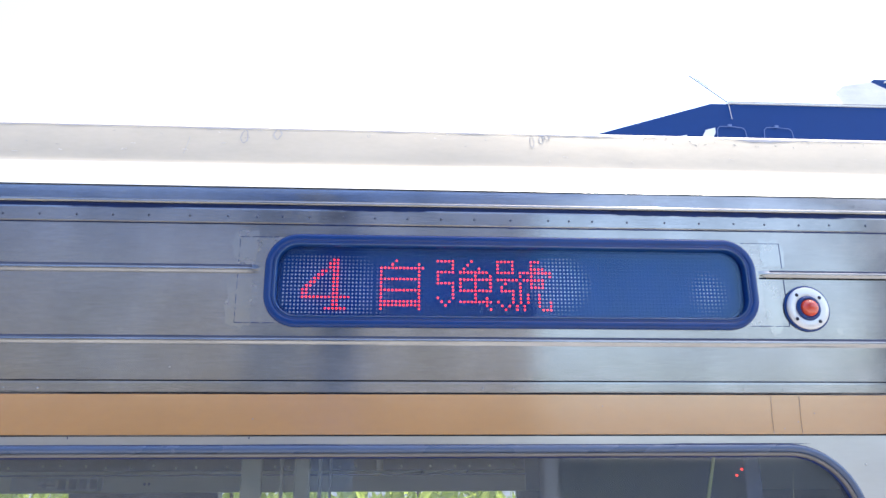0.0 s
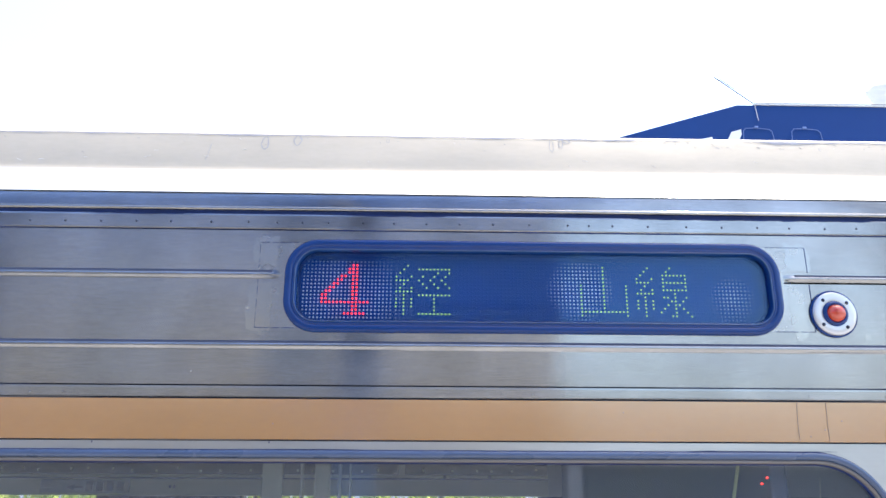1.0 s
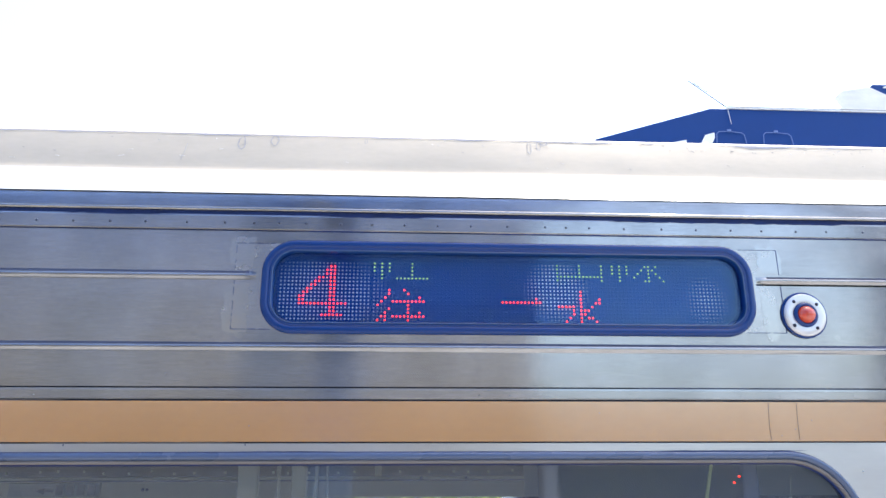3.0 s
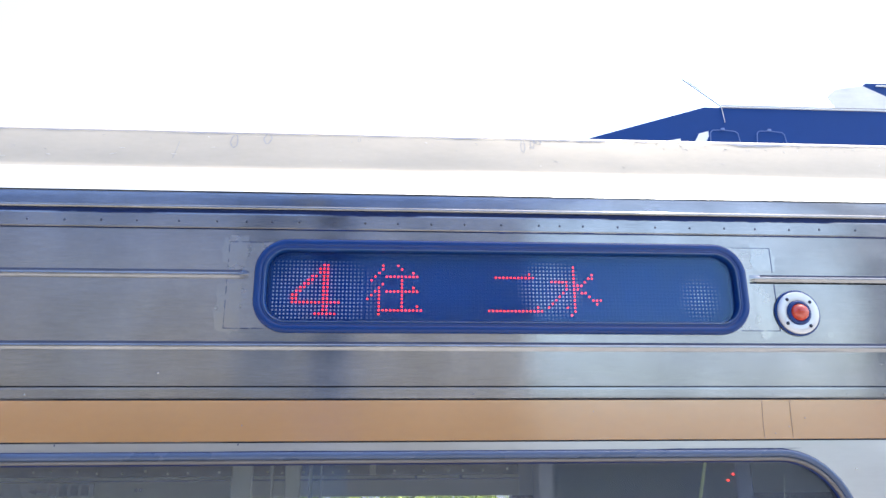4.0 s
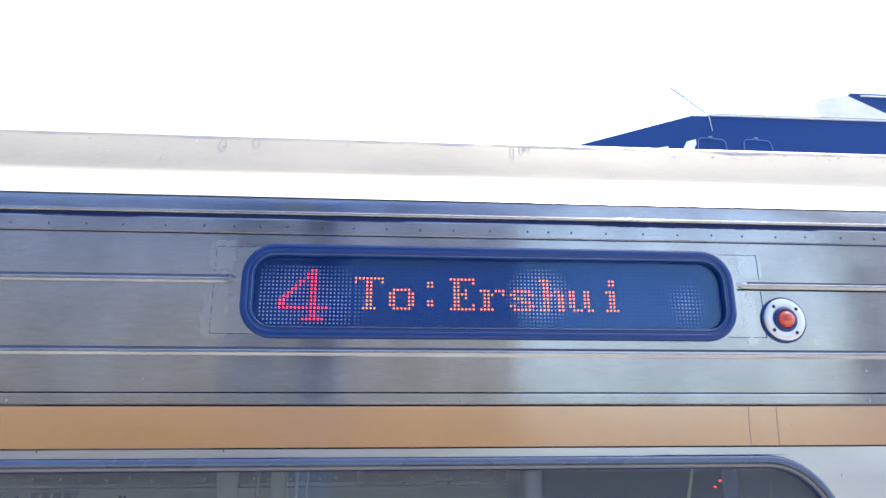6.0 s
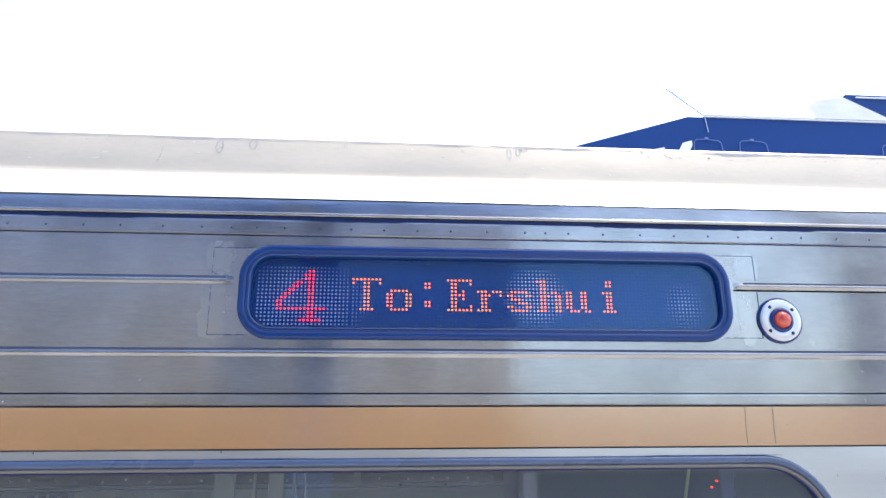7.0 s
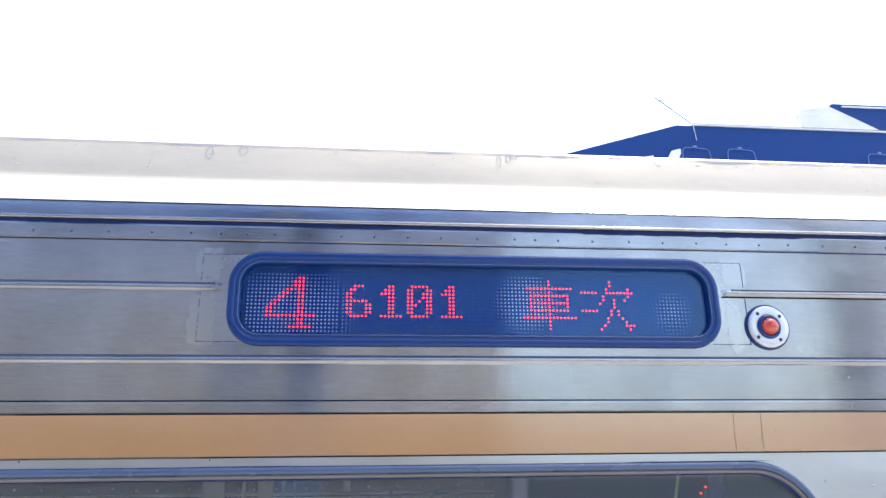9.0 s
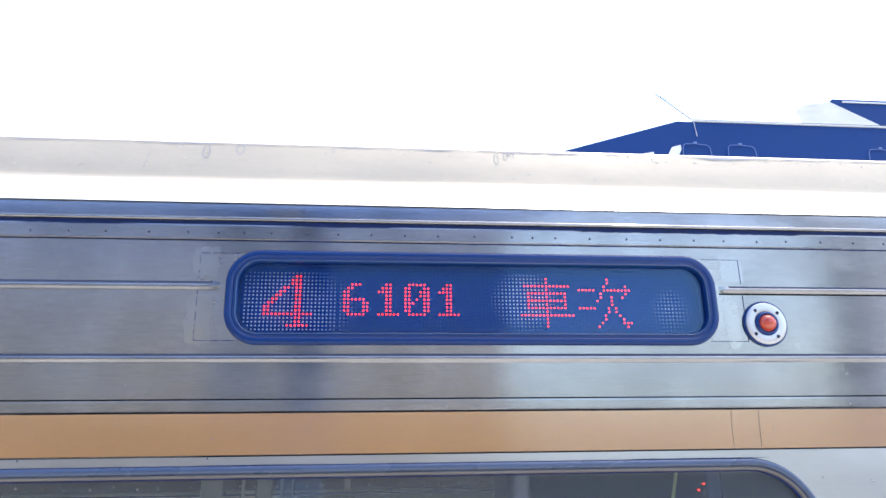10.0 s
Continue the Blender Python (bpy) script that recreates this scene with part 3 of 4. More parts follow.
def drip_ring(x, w, u0, u1, seed, thick=0.30):
    """An uneven dried water ring on the roof edge plate, open towards its top."""
    b = bmesh.new()
    outer, inner = [], []
    for i in range(29):
        a = radians(100 + 340 * i / 28)
        k = 1 + 0.22 * noise.noise((math.cos(a) * 1.7 + seed, math.sin(a) * 1.7, seed))
        t = thick * (1 + 0.6 * noise.noise((i * 0.45, seed, 2.0)))
        cx, cu = math.cos(a), math.sin(a)
        mid, half = (u0 + u1) / 2, (u1 - u0) / 2
        outer.append(b.verts.new(on_edge(x + w * cx * k, min(0.985, mid + half * cu * k), 0.0008)))
        inner.append(b.verts.new(on_edge(x + w * cx * (k - t), min(0.985, mid + half * cu * (k - 0.5 * t)), 0.0008)))
    for i in range(28):
        b.faces.new((outer[i], outer[i + 1], inner[i + 1], inner[i]))
    return b


for x, w, u0, u1, k in ((-0.419, 0.010, 0.58, 0.93, 1), (-0.338, 0.011, 0.70, 0.97, 5), (0.306, 0.006, 0.60, 0.95, 8), (0.331, 0.006, 0.72, 0.97, 11), (0.345, 0.010, 0.84, 0.99, 14), (-0.11, 0.004, 0.80, 0.93, 25)):
    part("drip_stain", drip_ring(x, w, u0, u1, k), stain_gray, car, "grey dried drip mark")
# shading under the plate's top fold, painted together with the grime there
gr = bmesh.new()
prev = None
for i in range(281):
    x = -1.4 + i * 0.01
    low = 0.970 + 0.022 * noise.noise((x * 9.0, 0.3, 0)) + 0.014 * noise.noise((x * 40.0, 1.7, 0))
    if x > 0.25:
        low -= 0.09 * max(0.0, noise.noise((x * 6.0, 4.0, 0)) + 0.25 * noise.noise((x * 31.0, 8.0, 0)))
    pair = [gr.verts.new(on_edge(x, min(0.978, low), 0.0008)), gr.verts.new(on_edge(x, 0.985, 0.0008)), gr.verts.new(on_edge(x, 1.0, 0.0008))]
    if prev:
        gr.faces.new((prev[0], pair[0], pair[1], prev[1]))
        gr.faces.new((prev[1], pair[1], pair[2], prev[2]))
    prev = pair
part("edge_shade_grime", gr, roof_dirt_shade, car, "blue-grey shading and grime painted along the top of the roof edge")
part("edge_crack", rod([on_edge(-0.560, 0.28, 0.0003), on_edge(-0.556, 0.45, 0.0003), on_edge(-0.552, 0.72, 0.0003)], 0.0007, 5), stain_gray, car)
for i in range(70):
    x, u, w = rng.choice((rng.uniform(-1.1, 1.3), rng.uniform(0.3, 1.4))), rng.uniform(0.80, 0.985), rng.uniform(0.001, 0.007)
    part("grime_fleck", rod([on_edge(x, u, 0.0003), on_edge(x + w, u - rng.uniform(-0.02, 0.04), 0.0003)], rng.uniform(0.0003, 0.0006), 5), rng.choice((roof_dirt_shade, stain_gray, white_paint)), car)
for i in range(20):
    x, u, w = rng.uniform(-1.1, 1.3), rng.uniform(0.25, 0.8), rng.uniform(0.004, 0.014)
    part("grime_fleck", rod([on_edge(x, u, 0.0003), on_edge(x + w, u + rng.uniform(-0.05, 0.05), 0.0003)], rng.uniform(0.00025, 0.0005), 5), rng.choice((stain_gray, white_paint, white_paint, white_paint)), car)
# rivets
riv = mesh_of("rivet", lathe([(0.0006, -0.0016), (0.0018, -0.0013), (0.0026, -0.0005), (0.0029, 0.001)], 10), rivet_steel)
RIVETS = (-0.835, -0.754, -0.674, -0.595, -0.503, -0.418, -0.352, -0.295, -0.234, -0.155, -0.084, -0.009, 0.068, 0.145, 0.230, 0.319, 0.368, 0.423, 0.506, 0.596, 0.679, 0.763, 0.838, 0.922, 0.997, 1.087, 1.172)
for x in [-0.835 - 0.08 * i for i in range(40, 0, -1)] + list(RIVETS) + [1.172 + 0.08 * i for i in range(1, 36)]:
    part("rivet", riv, None, car, loc=(x, -0.0008, 2.0885 + rng.uniform(-0.0008, 0.0008)))
pale_riv = mesh_of("pale_rivet", lathe([(0.0006, -0.0016), (0.0016, -0.0013), (0.0023, -0.0005), (0.0026, 0.001)], 10), steel_weld)
for x in (-1.1, -0.85, -0.78, 0.159, 0.226, 0.327, 0.741, 0.831, 1.00, 1.087):
    part("rivet", pale_riv, None, car, loc=(x, -0.0012, 1.7035))
for x, z in ((0.993, 1.544), (1.050, 1.44), (0.991, 1.770), (1.093, 1.770), (-0.514, 1.749)):
    part("rivet", pale_riv, None, car, loc=(x, 0.0, z))
for x in (-0.705, -0.335, -1.05):
    part("band_mark", box(x - 0.001, x + 0.001, -0.0008, 0.001, 1.5995, 1.6035), groove_dark, car)



def ragged(x0, x1, z, low, high, gap, seed, y=-0.0016):
    """An uneven run of sealant or dirt along a joint, thinning out to nothing in places; low and high are its reach below and above z."""
    b = bmesh.new()
    prev = None
    for i in range(round((x1 - x0) / 0.006) + 1):
        x = x0 + i * 0.006
        k = max(0.0, min(1.0, (noise.noise((x * 3.1 + seed, seed, 0.5)) - gap) * 4))
        d = 0.5 + 0.5 * noise.noise((x * 28.0, seed, 3.0)) + 0.4 * noise.noise((x * 90.0, seed, 7.0))
        u = 0.5 + 0.5 * noise.noise((x * 24.0, seed + 9.0, 3.0)) + 0.4 * noise.noise((x * 80.0, seed, 5.0))
        pair = None
        if k > 0.05:
            pair = (b.verts.new((x, y, z - low * k * max(0.1, d))), b.verts.new((x, y, z + high * k * max(0.1, u))))
            if prev:
                b.faces.new((prev[0], pair[0], pair[1], prev[1]))
        prev = pair
    return b


for z, low, high, gap, k, m in ((2.1090, 0.0055, 0.001, -0.12, 2, groove_dark), (2.0710, 0.0022, 0.0020, -0.05, 6, groove_dark), (1.7200, 0.0012, 0.0018, 0.0, 11, grime_reflection),
                                (1.6930, 0.0025, 0.0022, -0.1, 15, film_dirt), (1.6060, 0.0022, 0.0018, -0.1, 21, film_dirt), (1.5880, 0.0018, 0.0010, 0.05, 27, groove_dark), (1.7990, 0.0015, 0.0015, 0.1, 31, grime_reflection)):
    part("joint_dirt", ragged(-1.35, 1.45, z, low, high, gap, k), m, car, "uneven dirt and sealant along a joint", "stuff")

# ---- LED destination sign ----
PITCH, LX, LZ, LY = 0.0087, -0.2895, 2.0057, 0.030
sign = thing("destination_sign", (0.23, 0.03, 1.835), "LED destination sign in a rounded black rubber surround, coloured with blue veil", "sign")
part("surround", ring(-0.327, 0.801, 1.835, 2.049, 0.075, [(0.0, 0.001), (0.0005, -0.0035), (0.003, -0.0068), (0.007, -0.0085), (0.012, -0.0088), (0.0152, -0.0080), (0.0165, -0.0062), (0.0178, -0.0062), (0.0190, -0.0076), (0.0215, -0.0078), (0.0235, -0.0062), (0.0250, -0.002), (0.0270, 0.004), (0.0285, 0.015)], 14), rubber, sign, "ribbed black rubber surround, blue glare veil in its colour", smooth=True)
ob = part("pane", prism(rounded(-0.302, 0.776, 1.860, 2.024, 0.05), 0.006, 0.010), sign_glass, sign, "sign glass with painted blue haze and reflection tint")
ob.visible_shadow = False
part("mask", plate_with_hole([(-0.36, 1.70), (0.84, 1.70), (0.84, 2.165), (-0.36, 2.165)], rounded(-0.2955, 0.7685, 1.8700, 2.0105, 0.012, 4), 0.026, 0.0015), mask_blue, sign)
part("inner_lip", ring(-0.327, 0.801, 1.835, 2.049, 0.075, [(0.0228, -0.0060), (0.0236, -0.0086), (0.0246, -0.0090), (0.0256, -0.0084), (0.0264, -0.0040)], 14), lip_blue, sign, "thin glossy inner lip", smooth=True)
part("reveal", ring(-0.327, 0.801, 1.835, 2.049, 0.075, [(0.0286, 0.0148), (0.0300, 0.020), (0.0312, 0.0255)], 14), mask_blue, sign, "blue inner reveal", smooth=True)
part("case", ring(-0.36, 0.84, 1.70, 2.165, 0.02, [(0.0, 0.0265), (0.0, 0.060), (0.2, 0.061)], 3), mask_blue, sign)
part("led_board", box(-0.35, 0.83, 0.0335, 0.045, 1.705, 2.16), board_blue, sign, "blue LED board with rows of unlit dots")


def col_x(c):
    return LX + PITCH * (c + (0.45 if c >= 24 else 0.0))


def dome(b, x, y, z, r, seg=8, h=0.0016):
    tip = b.verts.new((x, y - h, z))
    mid = [b.verts.new((x + 0.7 * r * math.cos(2 * math.pi * k / seg), y - 0.7 * h, z + 0.7 * r * math.sin(2 * math.pi * k / seg))) for k in range(seg)]
    rim = [b.verts.new((x + r * math.cos(2 * math.pi * k / seg), y, z + r * math.sin(2 * math.pi * k / seg))) for k in range(seg)]
    for k in range(seg):
        b.faces.new((tip, mid[k], mid[(k + 1) % seg]))
        b.faces.new((mid[k], rim[k], rim[(k + 1) % seg], mid[(k + 1) % seg]))


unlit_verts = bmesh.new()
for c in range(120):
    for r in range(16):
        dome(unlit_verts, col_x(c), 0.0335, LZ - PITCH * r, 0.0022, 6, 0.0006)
part("unlit_dots", unlit_verts, unlit, sign, "unlit LED dots with pale reflection patches painted in", "stuff")

GLYPH = {
    "car_four": (1, "........##...|.......###...|.......###...|.....##.##...|....##..##...|...##...##...|..##....##...|.##.....##...|##......##...|##......##...|#############|........##...|........##...|......######."),
    "zi": (1, "....#.......|...#......#.|############|#.........#.|#.........#.|###########.|#.........#.|#.........#.|###########.|#.........#.|#.........#.|###########.|###########.|#.........#."),
    "qiang": (1, "#####....#.....|....#...#......|....#..#...#...|#####.########.|#.........#...#|#.....#########|#####.#...#...#|....#.#...#...#|....#.#########|....#.....#....|#...#.....#..#.|.#.#..#########|..#..........#.|..............#"),
    "hao": (1, "#####....###...|#...#....#.....|#...#....####..|#####.#########|......#..#....#|######.######..|..#...#..#..#..|.#....#..####..|.####.#........|....#.#.#..#...|....#.#.#..#...|#...#.#.#..#..#|.#.#.#.#...#..#|..#..#.#....###"),
    "jing": (1, "...#...........|..#...#########|.#.........#..#|#...#..#..#..#.|####..#..#..#..|..#....#..#..#.|.#..#...#..#..#|#####..........|..#...#########|#.#.#.....#....|#.#.#.....#....|#.#.#.....#....|..#.......#....|..#...#########"),
    "shan": (1, "......#......|......#......|......#......|......#......|......#......|#.....#.....#|#.....#.....#|#.....#.....#|#.....#.....#|#.....#.....#|#.....#.....#|#.....#.....#|#############|#...........#"),
    "xian": (1, "...#.....#.....|..#.....#......|.#.....#######.|#...#..#.....#.|####...#######.|..#....#.....#.|.#..#..#######.|#####.....#....|..#....##.#..#.|#.#.#....##.#..|#.#.#...#.##...|#.#.#..#..#.#..|..#...#...#..#.|..#......##...#"),
    "wang": (1, "....#...#......|....#....#.....|...#........#..|..#..#########.|.#.......#.....|....#....#.....|...#.....#..#..|..##.#########.|.#.#.....#.....|#..#.....#.....|...#.....#.....|...#.....#...#.|...############|...#..........."),
    "er": (3, "...........#...|..###########..|...............|...............|...............|...............|...............|...............|...............|.............#.|###############"),
    "shui": (1, ".......#.......|.......#.......|.......#....#..|.......#...##..|.#####.#..#....|.....#.###.....|.....#.##......|....#..#.##....|...#...#...#...|..#....#....###|.#.....#.....#.|#....#.#.......|.......#.......|......#........"),
    "T": (3, "########|#..##..#|...##...|...##...|...##...|...##...|...##...|...##...|..####.."),
    "o": (6, ".#####.|##...##|##...##|##...##|##...##|.#####."),
    ":": (4, "##|##|..|..|..|##|##"),
    "E": (3, "#######|.##...#|.##....|.##.#..|.####..|.##.#..|.##....|.##...#|#######"),
    "r": (6, "###.###|.###..#|.##....|.##....|.##....|####..."),
    "s": (6, ".#####.|##...##|.###...|...###.|##...##|.#####."),
    "h": (3, "###....|.##....|.##....|.##.##.|.###.##|.##..##|.##..##|.##..##|###..##"),
    "u": (6, "##..##.|##..##.|##..##.|##..##.|##..##.|.###.##"),
    "i": (3, ".##.|.##.|....|###.|.##.|.##.|.##.|.##.|####"),
    "6": (3, "..###..|.##....|##.....|##.....|######.|##...##|##...##|##...##|.#####."),
    "1": (3, "..##..|.###..|####..|..##..|..##..|..##..|..##..|..##..|######"),
    "0": (3, ".#####.|##...##|##..###|##..###|##.#.##|###..##|##...##|##...##|.#####."),
    "che": (1, ".......#.......|.......#.......|.#############.|.......#.......|..###########..|..#....#....#..|..###########..|..#....#....#..|..###########..|.......#.......|###############|.......#.......|.......#.......|.......#......."),
    "ci": (1, "........#......|........#......|.......#.....#.|#####..########|......#......#.|......#..#..#..|.....#...#.....|.........#.....|#####...#.#....|........#.#....|.......#...#...|.......#....#..|......#.....###|.....#.......#."),
}


def message(name, glyphs, material, label, size=0.0022):
    """The lit dots of one message, a part for each character, at their place on the board."""
    made = []
    for key, c0 in glyphs:
        b = bmesh.new()
        r0, rows = GLYPH[key]
        for r, row in enumerate(rows.split("|")):
            for c, mark in enumerate(row):
                if mark == "#":
                    dome(b, col_x(c0 + c), LY, LZ - PITCH * (r0 + r), size, 8)
        made.append(part(name, b, material, sign, label, "stuff"))
    return made


message("car_number", [("car_four", 5)], led_red, "lit red figure 4")
first = message("character", [("zi", 25), ("qiang", 40), ("hao", 56)], led_red, "red dot-matrix character, scrolling")
second = message("character", [("jing", 24), ("shan", 73), ("xian", 88)], led_green, "green dot-matrix character, scrolling", 0.0021)
third = message("character", [("wang", 24), ("er", 56), ("shui", 72)], led_red, "red dot-matrix character, scrolling")
fourth = message("character", [("T", 24), ("o", 33), (":", 43), ("E", 49), ("r", 57), ("s", 65), ("h", 73), ("u", 81), ("i", 91)], led_amber, "orange-red dot-matrix character, scrolling")
fifth = message("character", [("6", 25), ("1", 34), ("0", 41), ("1", 50), ("che", 72), ("ci", 88)], led_red, "red dot-matrix character, scrolling")

# ---- red side lamp ----
LPX, LPZ = 0.9110, 1.8862
lamp = thing("side_lamp", (LPX, 0.0, LPZ), "round red side lamp on a screwed steel flange", "lamp")
c = lambda: (LPX, 0.0, LPZ)
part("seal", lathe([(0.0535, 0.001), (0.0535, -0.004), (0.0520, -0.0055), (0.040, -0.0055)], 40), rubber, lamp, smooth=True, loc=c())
part("flange", lathe([(0.027, -0.004), (0.027, -0.0085), (0.029, -0.0095), (0.0470, -0.0092), (0.0490, -0.0078), (0.0495, -0.003)], 40), chrome, lamp, "brushed steel flange", smooth=True, loc=c())
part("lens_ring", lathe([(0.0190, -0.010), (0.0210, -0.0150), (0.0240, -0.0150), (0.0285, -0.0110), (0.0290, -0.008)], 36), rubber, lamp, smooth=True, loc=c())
part("lens", lathe([(0.0008, -0.030)] + [(0.0198 * math.sin(radians(a)), -0.012 - 0.018 * math.cos(radians(a))) for a in range(10, 91, 10)], 32), red_lens, lamp, "glossy red domed lens", smooth=True, loc=c())
for a in (40, 128, 220, 308):
    s = part("screw", lathe([(0.0006, -0.0118), (0.0030, -0.0114), (0.0042, -0.0098), (0.0044, -0.008)], 12), black_screw, lamp, smooth=True, loc=(LPX + 0.0385 * math.cos(radians(a)), 0.0, LPZ + 0.0385 * math.sin(radians(a))))

# ---- canopy of the far platform: blue fascia beam and its roof ----
BY = 8.0
far = thing("far_canopy", (8, BY, GROUND), "blue steel platform canopy with a tapered beam end behind the train", "canopy")
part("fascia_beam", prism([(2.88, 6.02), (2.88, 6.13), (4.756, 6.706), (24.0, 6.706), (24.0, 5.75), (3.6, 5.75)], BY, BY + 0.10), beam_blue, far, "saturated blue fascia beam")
part("cap_strip", box(5.02, 24.0, BY - 0.03, BY + 0.13, 6.708, 6.735, 0.004), white_paint, far)
# White plates added where bright sky shows through below the beam.
part("sky_gap_plate", prism([(4.03, 6.06), (4.31, 6.06), (4.31, 6.15), (4.22, 6.13), (4.03, 6.085)], BY - 0.02, BY - 0.004), white_paint, far, "white plate standing in for bright sky seen past the beam")
part("sky_gap_plate", prism([(4.50, 6.03), (4.68, 6.03), (4.77, 6.20), (4.77, 6.285), (4.62, 6.24)], BY - 0.02, BY - 0.004), white_paint, far, "white plate standing in for bright sky seen past the beam")
for x0 in (4.80, 5.55, 7.95):
    part("hoop", rod([(x0 - 0.02, BY - 0.03, 6.03), (x0, BY - 0.03, 6.26), (x0 + 0.04, BY - 0.03, 6.30), (x0 + 0.20, BY - 0.03, 6.305), (x0 + 0.40, BY - 0.03, 6.285), (x0 + 0.44, BY - 0.03, 6.25), (x0 + 0.47, BY - 0.03, 6.03)], 0.006, 6), hoop_blue, far, "thin pale blue pipe hoop")
    part("clip", box(x0 + 0.17, x0 + 0.23, BY - 0.05, BY - 0.02, 6.30, 6.335, 0.008), hoop_blue, far)
part("stay_wire", rod([(4.45, BY, 7.19), (5.02, BY, 6.74)], 0.009, 6), black_screw, far)
part("stay_wire", rod([(4.53, BY, 7.16), (4.75, BY, 6.99)], 0.006, 6), black_screw, far)
part("drain_wire", rod([(5.03, BY - 0.02, 6.72), (5.06, BY - 0.02, 6.44)], 0.005, 6), sheet_white, far)
part("roof_sheet", prism([(6.95, 6.74), (6.85, 6.98), (7.0, 7.10), (7.46, 7.18), (8.33, 6.75)], BY + 0.02, BY + 0.05), sheet_white, far, "whitish corrugated end sheet")
part("cap_edge", box(5.02, 24.0, BY - 0.034, BY - 0.030, 6.729, 6.738), tan_edge, far, "thin tan edge strip")
part("upper_strip", box(7.72, 24.0, BY + 0.03, BY + 0.058, 7.185, 7.205, 0.003), white_paint, far)
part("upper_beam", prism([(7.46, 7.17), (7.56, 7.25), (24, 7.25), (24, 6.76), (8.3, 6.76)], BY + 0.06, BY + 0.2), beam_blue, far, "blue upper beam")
for x in (10.0, 16.0, 22.0):
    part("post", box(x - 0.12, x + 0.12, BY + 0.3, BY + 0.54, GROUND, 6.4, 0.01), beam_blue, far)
tagged(part("far_platform", box(-60, 60, 5.0, 11.5, GROUND, -0.05, 0.02), concrete), "concrete far platform", "platform", "", "structure")

# ---- station canopy and building on the near platform ----
near = thing("station_canopy", (-6, -5, -0.02), "blue steel canopy over the near platform", "canopy")
part("roof_deck", box(-22, 1.40, -6.4, -2.6, 4.35, 4.45, 0.01), deck_blue, near, "blue painted canopy deck")
part("fascia", box(-22, 1.45, -2.6, -2.5, 4.05, 4.55, 0.01), deck_blue, near)
for x in (-18, -13.5, -9, -4.8, -0.72):
    part("cross_beam", box(x - 0.1, x + 0.1, -6.35, -2.62, 4.08, 4.35, 0.01), column_blue, near)
    part("column", box(x - 0.20, x + 0.20, -5.80, -5.40, -0.02, 4.08, 0.02), column_blue, near)
hall = thing("station_building", (-8, -10, GROUND), "grey rendered station building behind the platform", "building")
part("wall", box(-26, 2.1, -14, -9.2, GROUND, 6.2, 0.02), facade, hall)
# Unseen dark band, added so the orange band's left side reflects less.
part("low_dark_band", box(-26, 2.1, -9.21, -9.18, GROUND, 2.25), dark_low_band, hall, "unseen dark band added to darken low reflections")
# Unseen band; the upper wall's bluish shade is put into its colour.
part("upper_shade_band", box(-26, 2.1, -9.21, -9.12, 3.75, 6.19, 0.01), upper_blue, hall, "unseen blue-grey band painting the upper wall's shade")
part("parapet", box(-26.1, 2.2, -14.1, -9.1, 6.2, 6.5, 0.02), white_paint, hall)
# Unseen panel; a sunlit patch in the reflection is put into its colour.
part("cream_panel", box(-5.3, -3.9, -9.24, -9.17, 2.25, 3.74, 0.01), cream, hall, "unseen cream panel standing in for a sunlit patch of wall")
for i in range(6):
    x = -24.0 + i * 2.9
    w = part("window", box(x, x + 1.5, -9.22, -9.16, 0.9, 2.4, 0.01), white_paint, hall)
    part("pane", box(x + 0.06, x + 1.44, -9.165, -9.15, 0.96, 2.34), pane_dark, w)
# Unseen wall, added to brighten the orange band's right-hand reflection.
fence = thing("bright_reflection_wall", (12, -9.0, -0.02), "unseen cream wall added to brighten reflections at the right", "wall", "", "structure")
part("wall", box(2.35, 40, -9.1, -8.9, 1.30, 2.20, 0.01), cream, fence)
# Its base is dark to keep brightness out of the window's reflection.
part("plinth", box(2.30, 40, -9.14, -8.86, GROUND, 1.30, 0.01), dark_plinth, fence, "unseen dark base added to keep window reflections dark")
part("coping", box(2.30, 40, -9.14, -8.86, 2.20, 2.27, 0.01), white_paint, fence)
# Unseen panel, added to put a darker band into the steel's reflection.
board = thing("hung_reflection_panel", (-1.27, -5.0, 4.08), "unseen pale panel added under the canopy for a band in the reflections", "sign")
part("panel", box(-1.50, -0.98, -5.06, -4.98, 1.9, 3.7, 0.01), pale_panel, board)
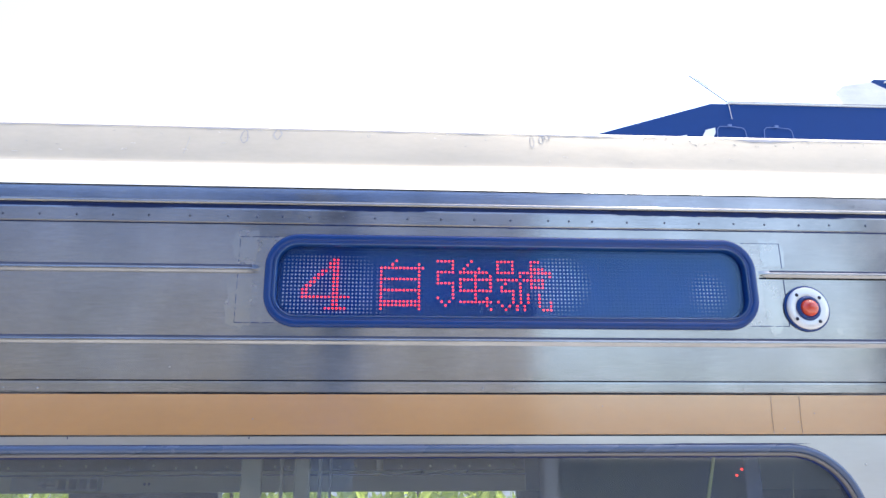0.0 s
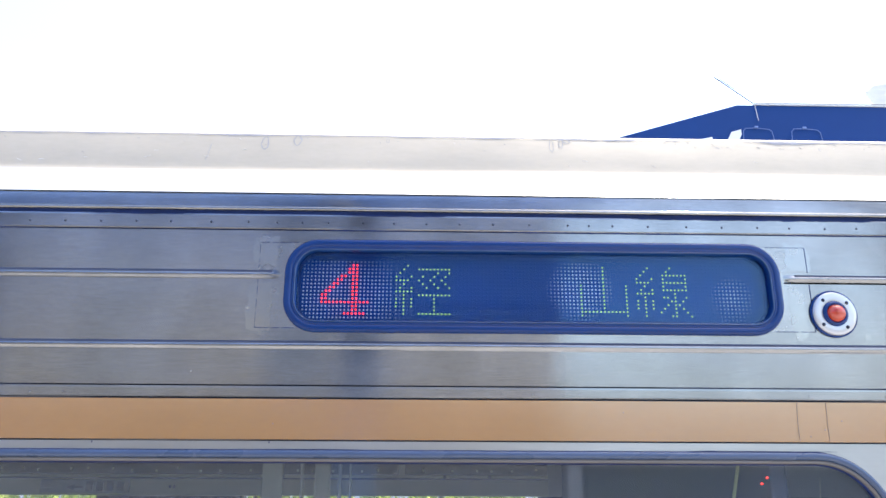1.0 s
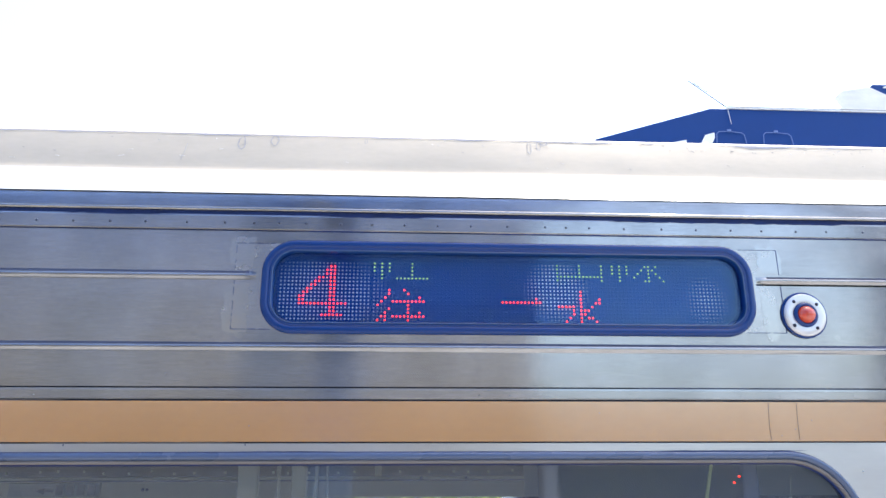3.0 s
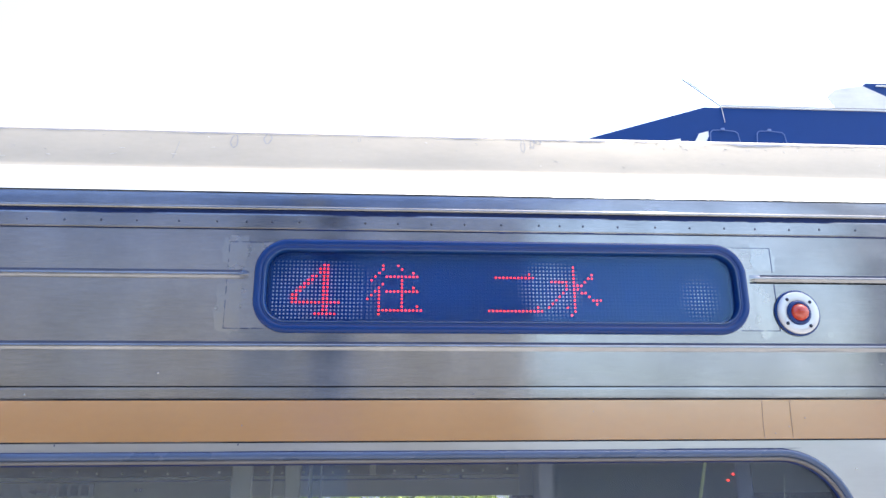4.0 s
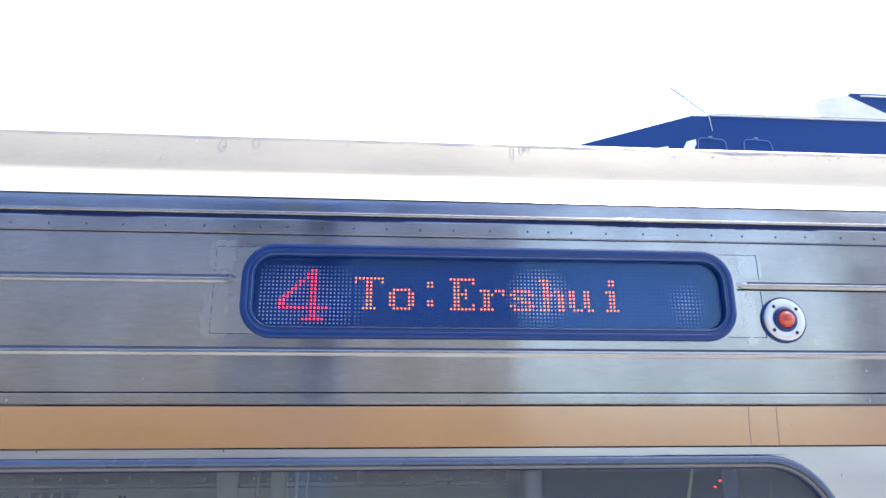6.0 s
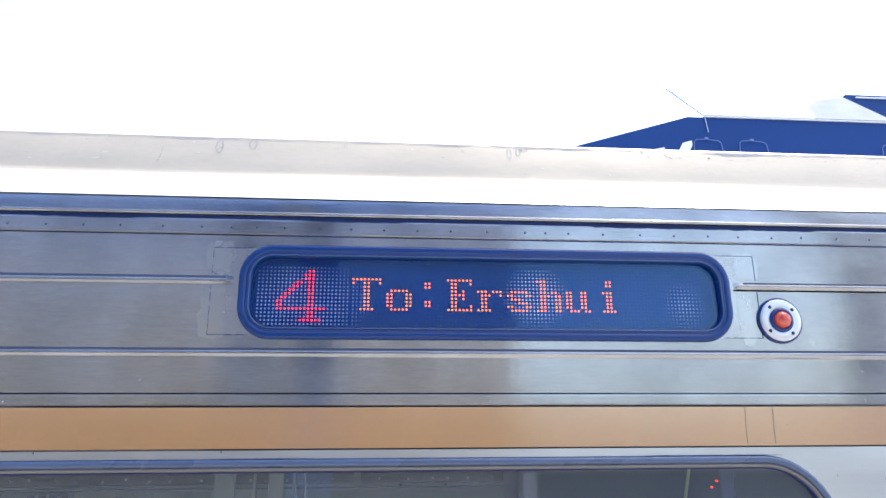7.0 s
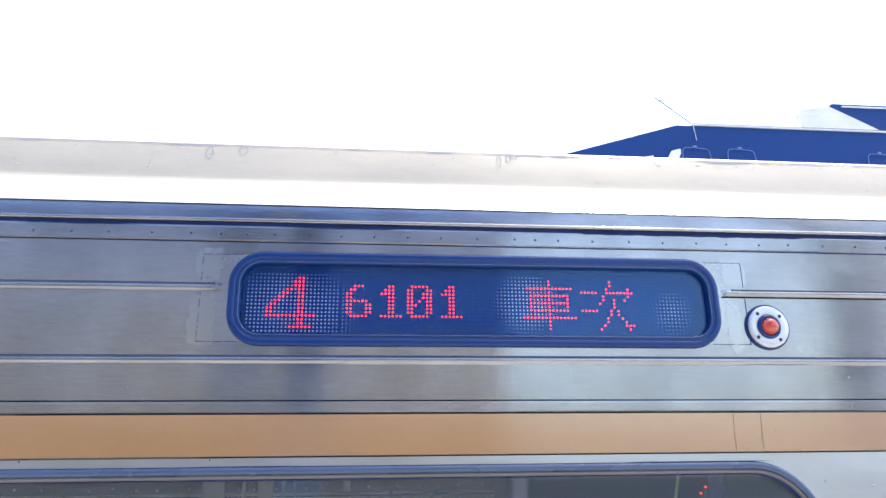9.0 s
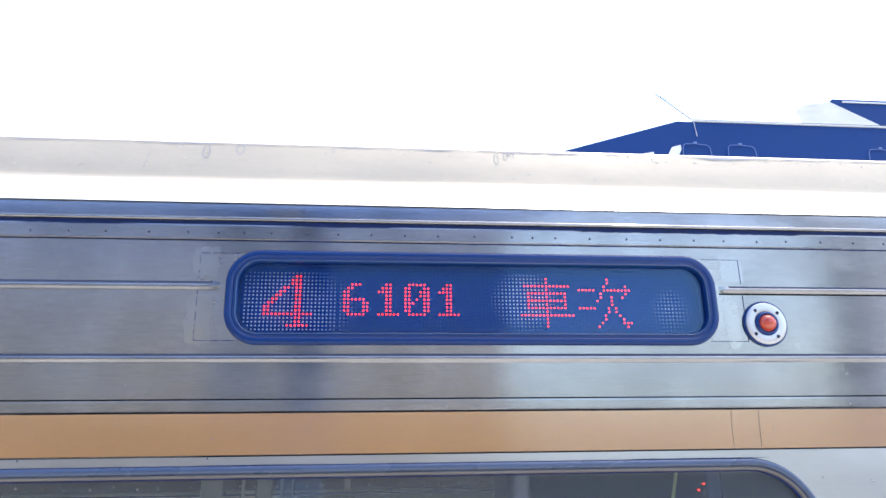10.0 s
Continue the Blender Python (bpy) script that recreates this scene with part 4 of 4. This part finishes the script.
for x in (-1.4, -1.08):
    part("hanger", rod([(x, -5.02, 3.7), (x, -5.02, 4.36)], 0.012, 8), column_blue, board)
# Unseen block, added to darken the right end of the steel's reflection.
mast = thing("reflection_block", (6.0, -6.2, -0.02), "unseen upright block added for the darker right edge of the reflections", "mast")
part("pole", box(5.70, 6.60, -6.5, -5.9, -0.02, 8.0, 0.03), pale_panel, mast)

# ---- hedge beyond the far track ----
hedge = thing("hedge", (-2, 5.8, -0.05), "sunlit green hedge on the far platform", "hedge")
hv = bmesh.new()
hr = random.Random(11)
for i in range(9500):
    x, z = hr.uniform(-7.5, 2.2), hr.uniform(-0.05, 1.75 + 0.2 * math.sin(i * 0.37))
    y = 5.8 + hr.gauss(0, 0.28)
    s = hr.uniform(0.05, 0.12)
    m = Euler((hr.uniform(0, 6), hr.uniform(0, 6), hr.uniform(0, 6))).to_matrix()
    hv.faces.new([hv.verts.new(Vector((x, y, z)) + m @ Vector(p)) for p in ((-s, 0, 0), (0, -s * 0.45, s * 0.1), (s, 0, 0), (0, s * 0.45, s * 0.1))])
part("leaves", hv, leaf_mat, hedge, "", "stuff")
for i in range(16):
    x = -7.3 + i * 0.62
    part("stem", rod([(x, 5.8, -0.05), (x + 0.05, 5.82, 0.7), (x - 0.04, 5.78, 1.4)], 0.018, 6), stem_mat, hedge)


# ---- moving messages: each scrolls up by one board height ----
STEP = 16.2 * PITCH
SCROLL = 0.25
STARTS = (0.405, 2.84, 5.27, 7.68)


def motions():
    shown = [first, second, third, fourth, fifth]
    for k, characters in enumerate(shown):
        rows = []
        for j, t0 in enumerate(STARTS):
            if j not in (k - 1, k):
                continue
            base = -STEP if j == k - 1 else 0.0
            for u in (0.0, 0.25, 0.5, 0.75, 1.0):
                rows.append((t0 + SCROLL * u, pose(0, 0, base + STEP * u)))
        z0 = 0.0 if k == 0 else -STEP
        z1 = 0.0 if k == len(shown) - 1 else STEP
        rows = [(0.0, pose(0, 0, z0)), (0.1, pose(0, 0, z0))] + rows + [(9.9, pose(0, 0, z1)), (10.0, pose(0, 0, z1))]
        for ob in characters:
            walk(ob, rows)


motions()
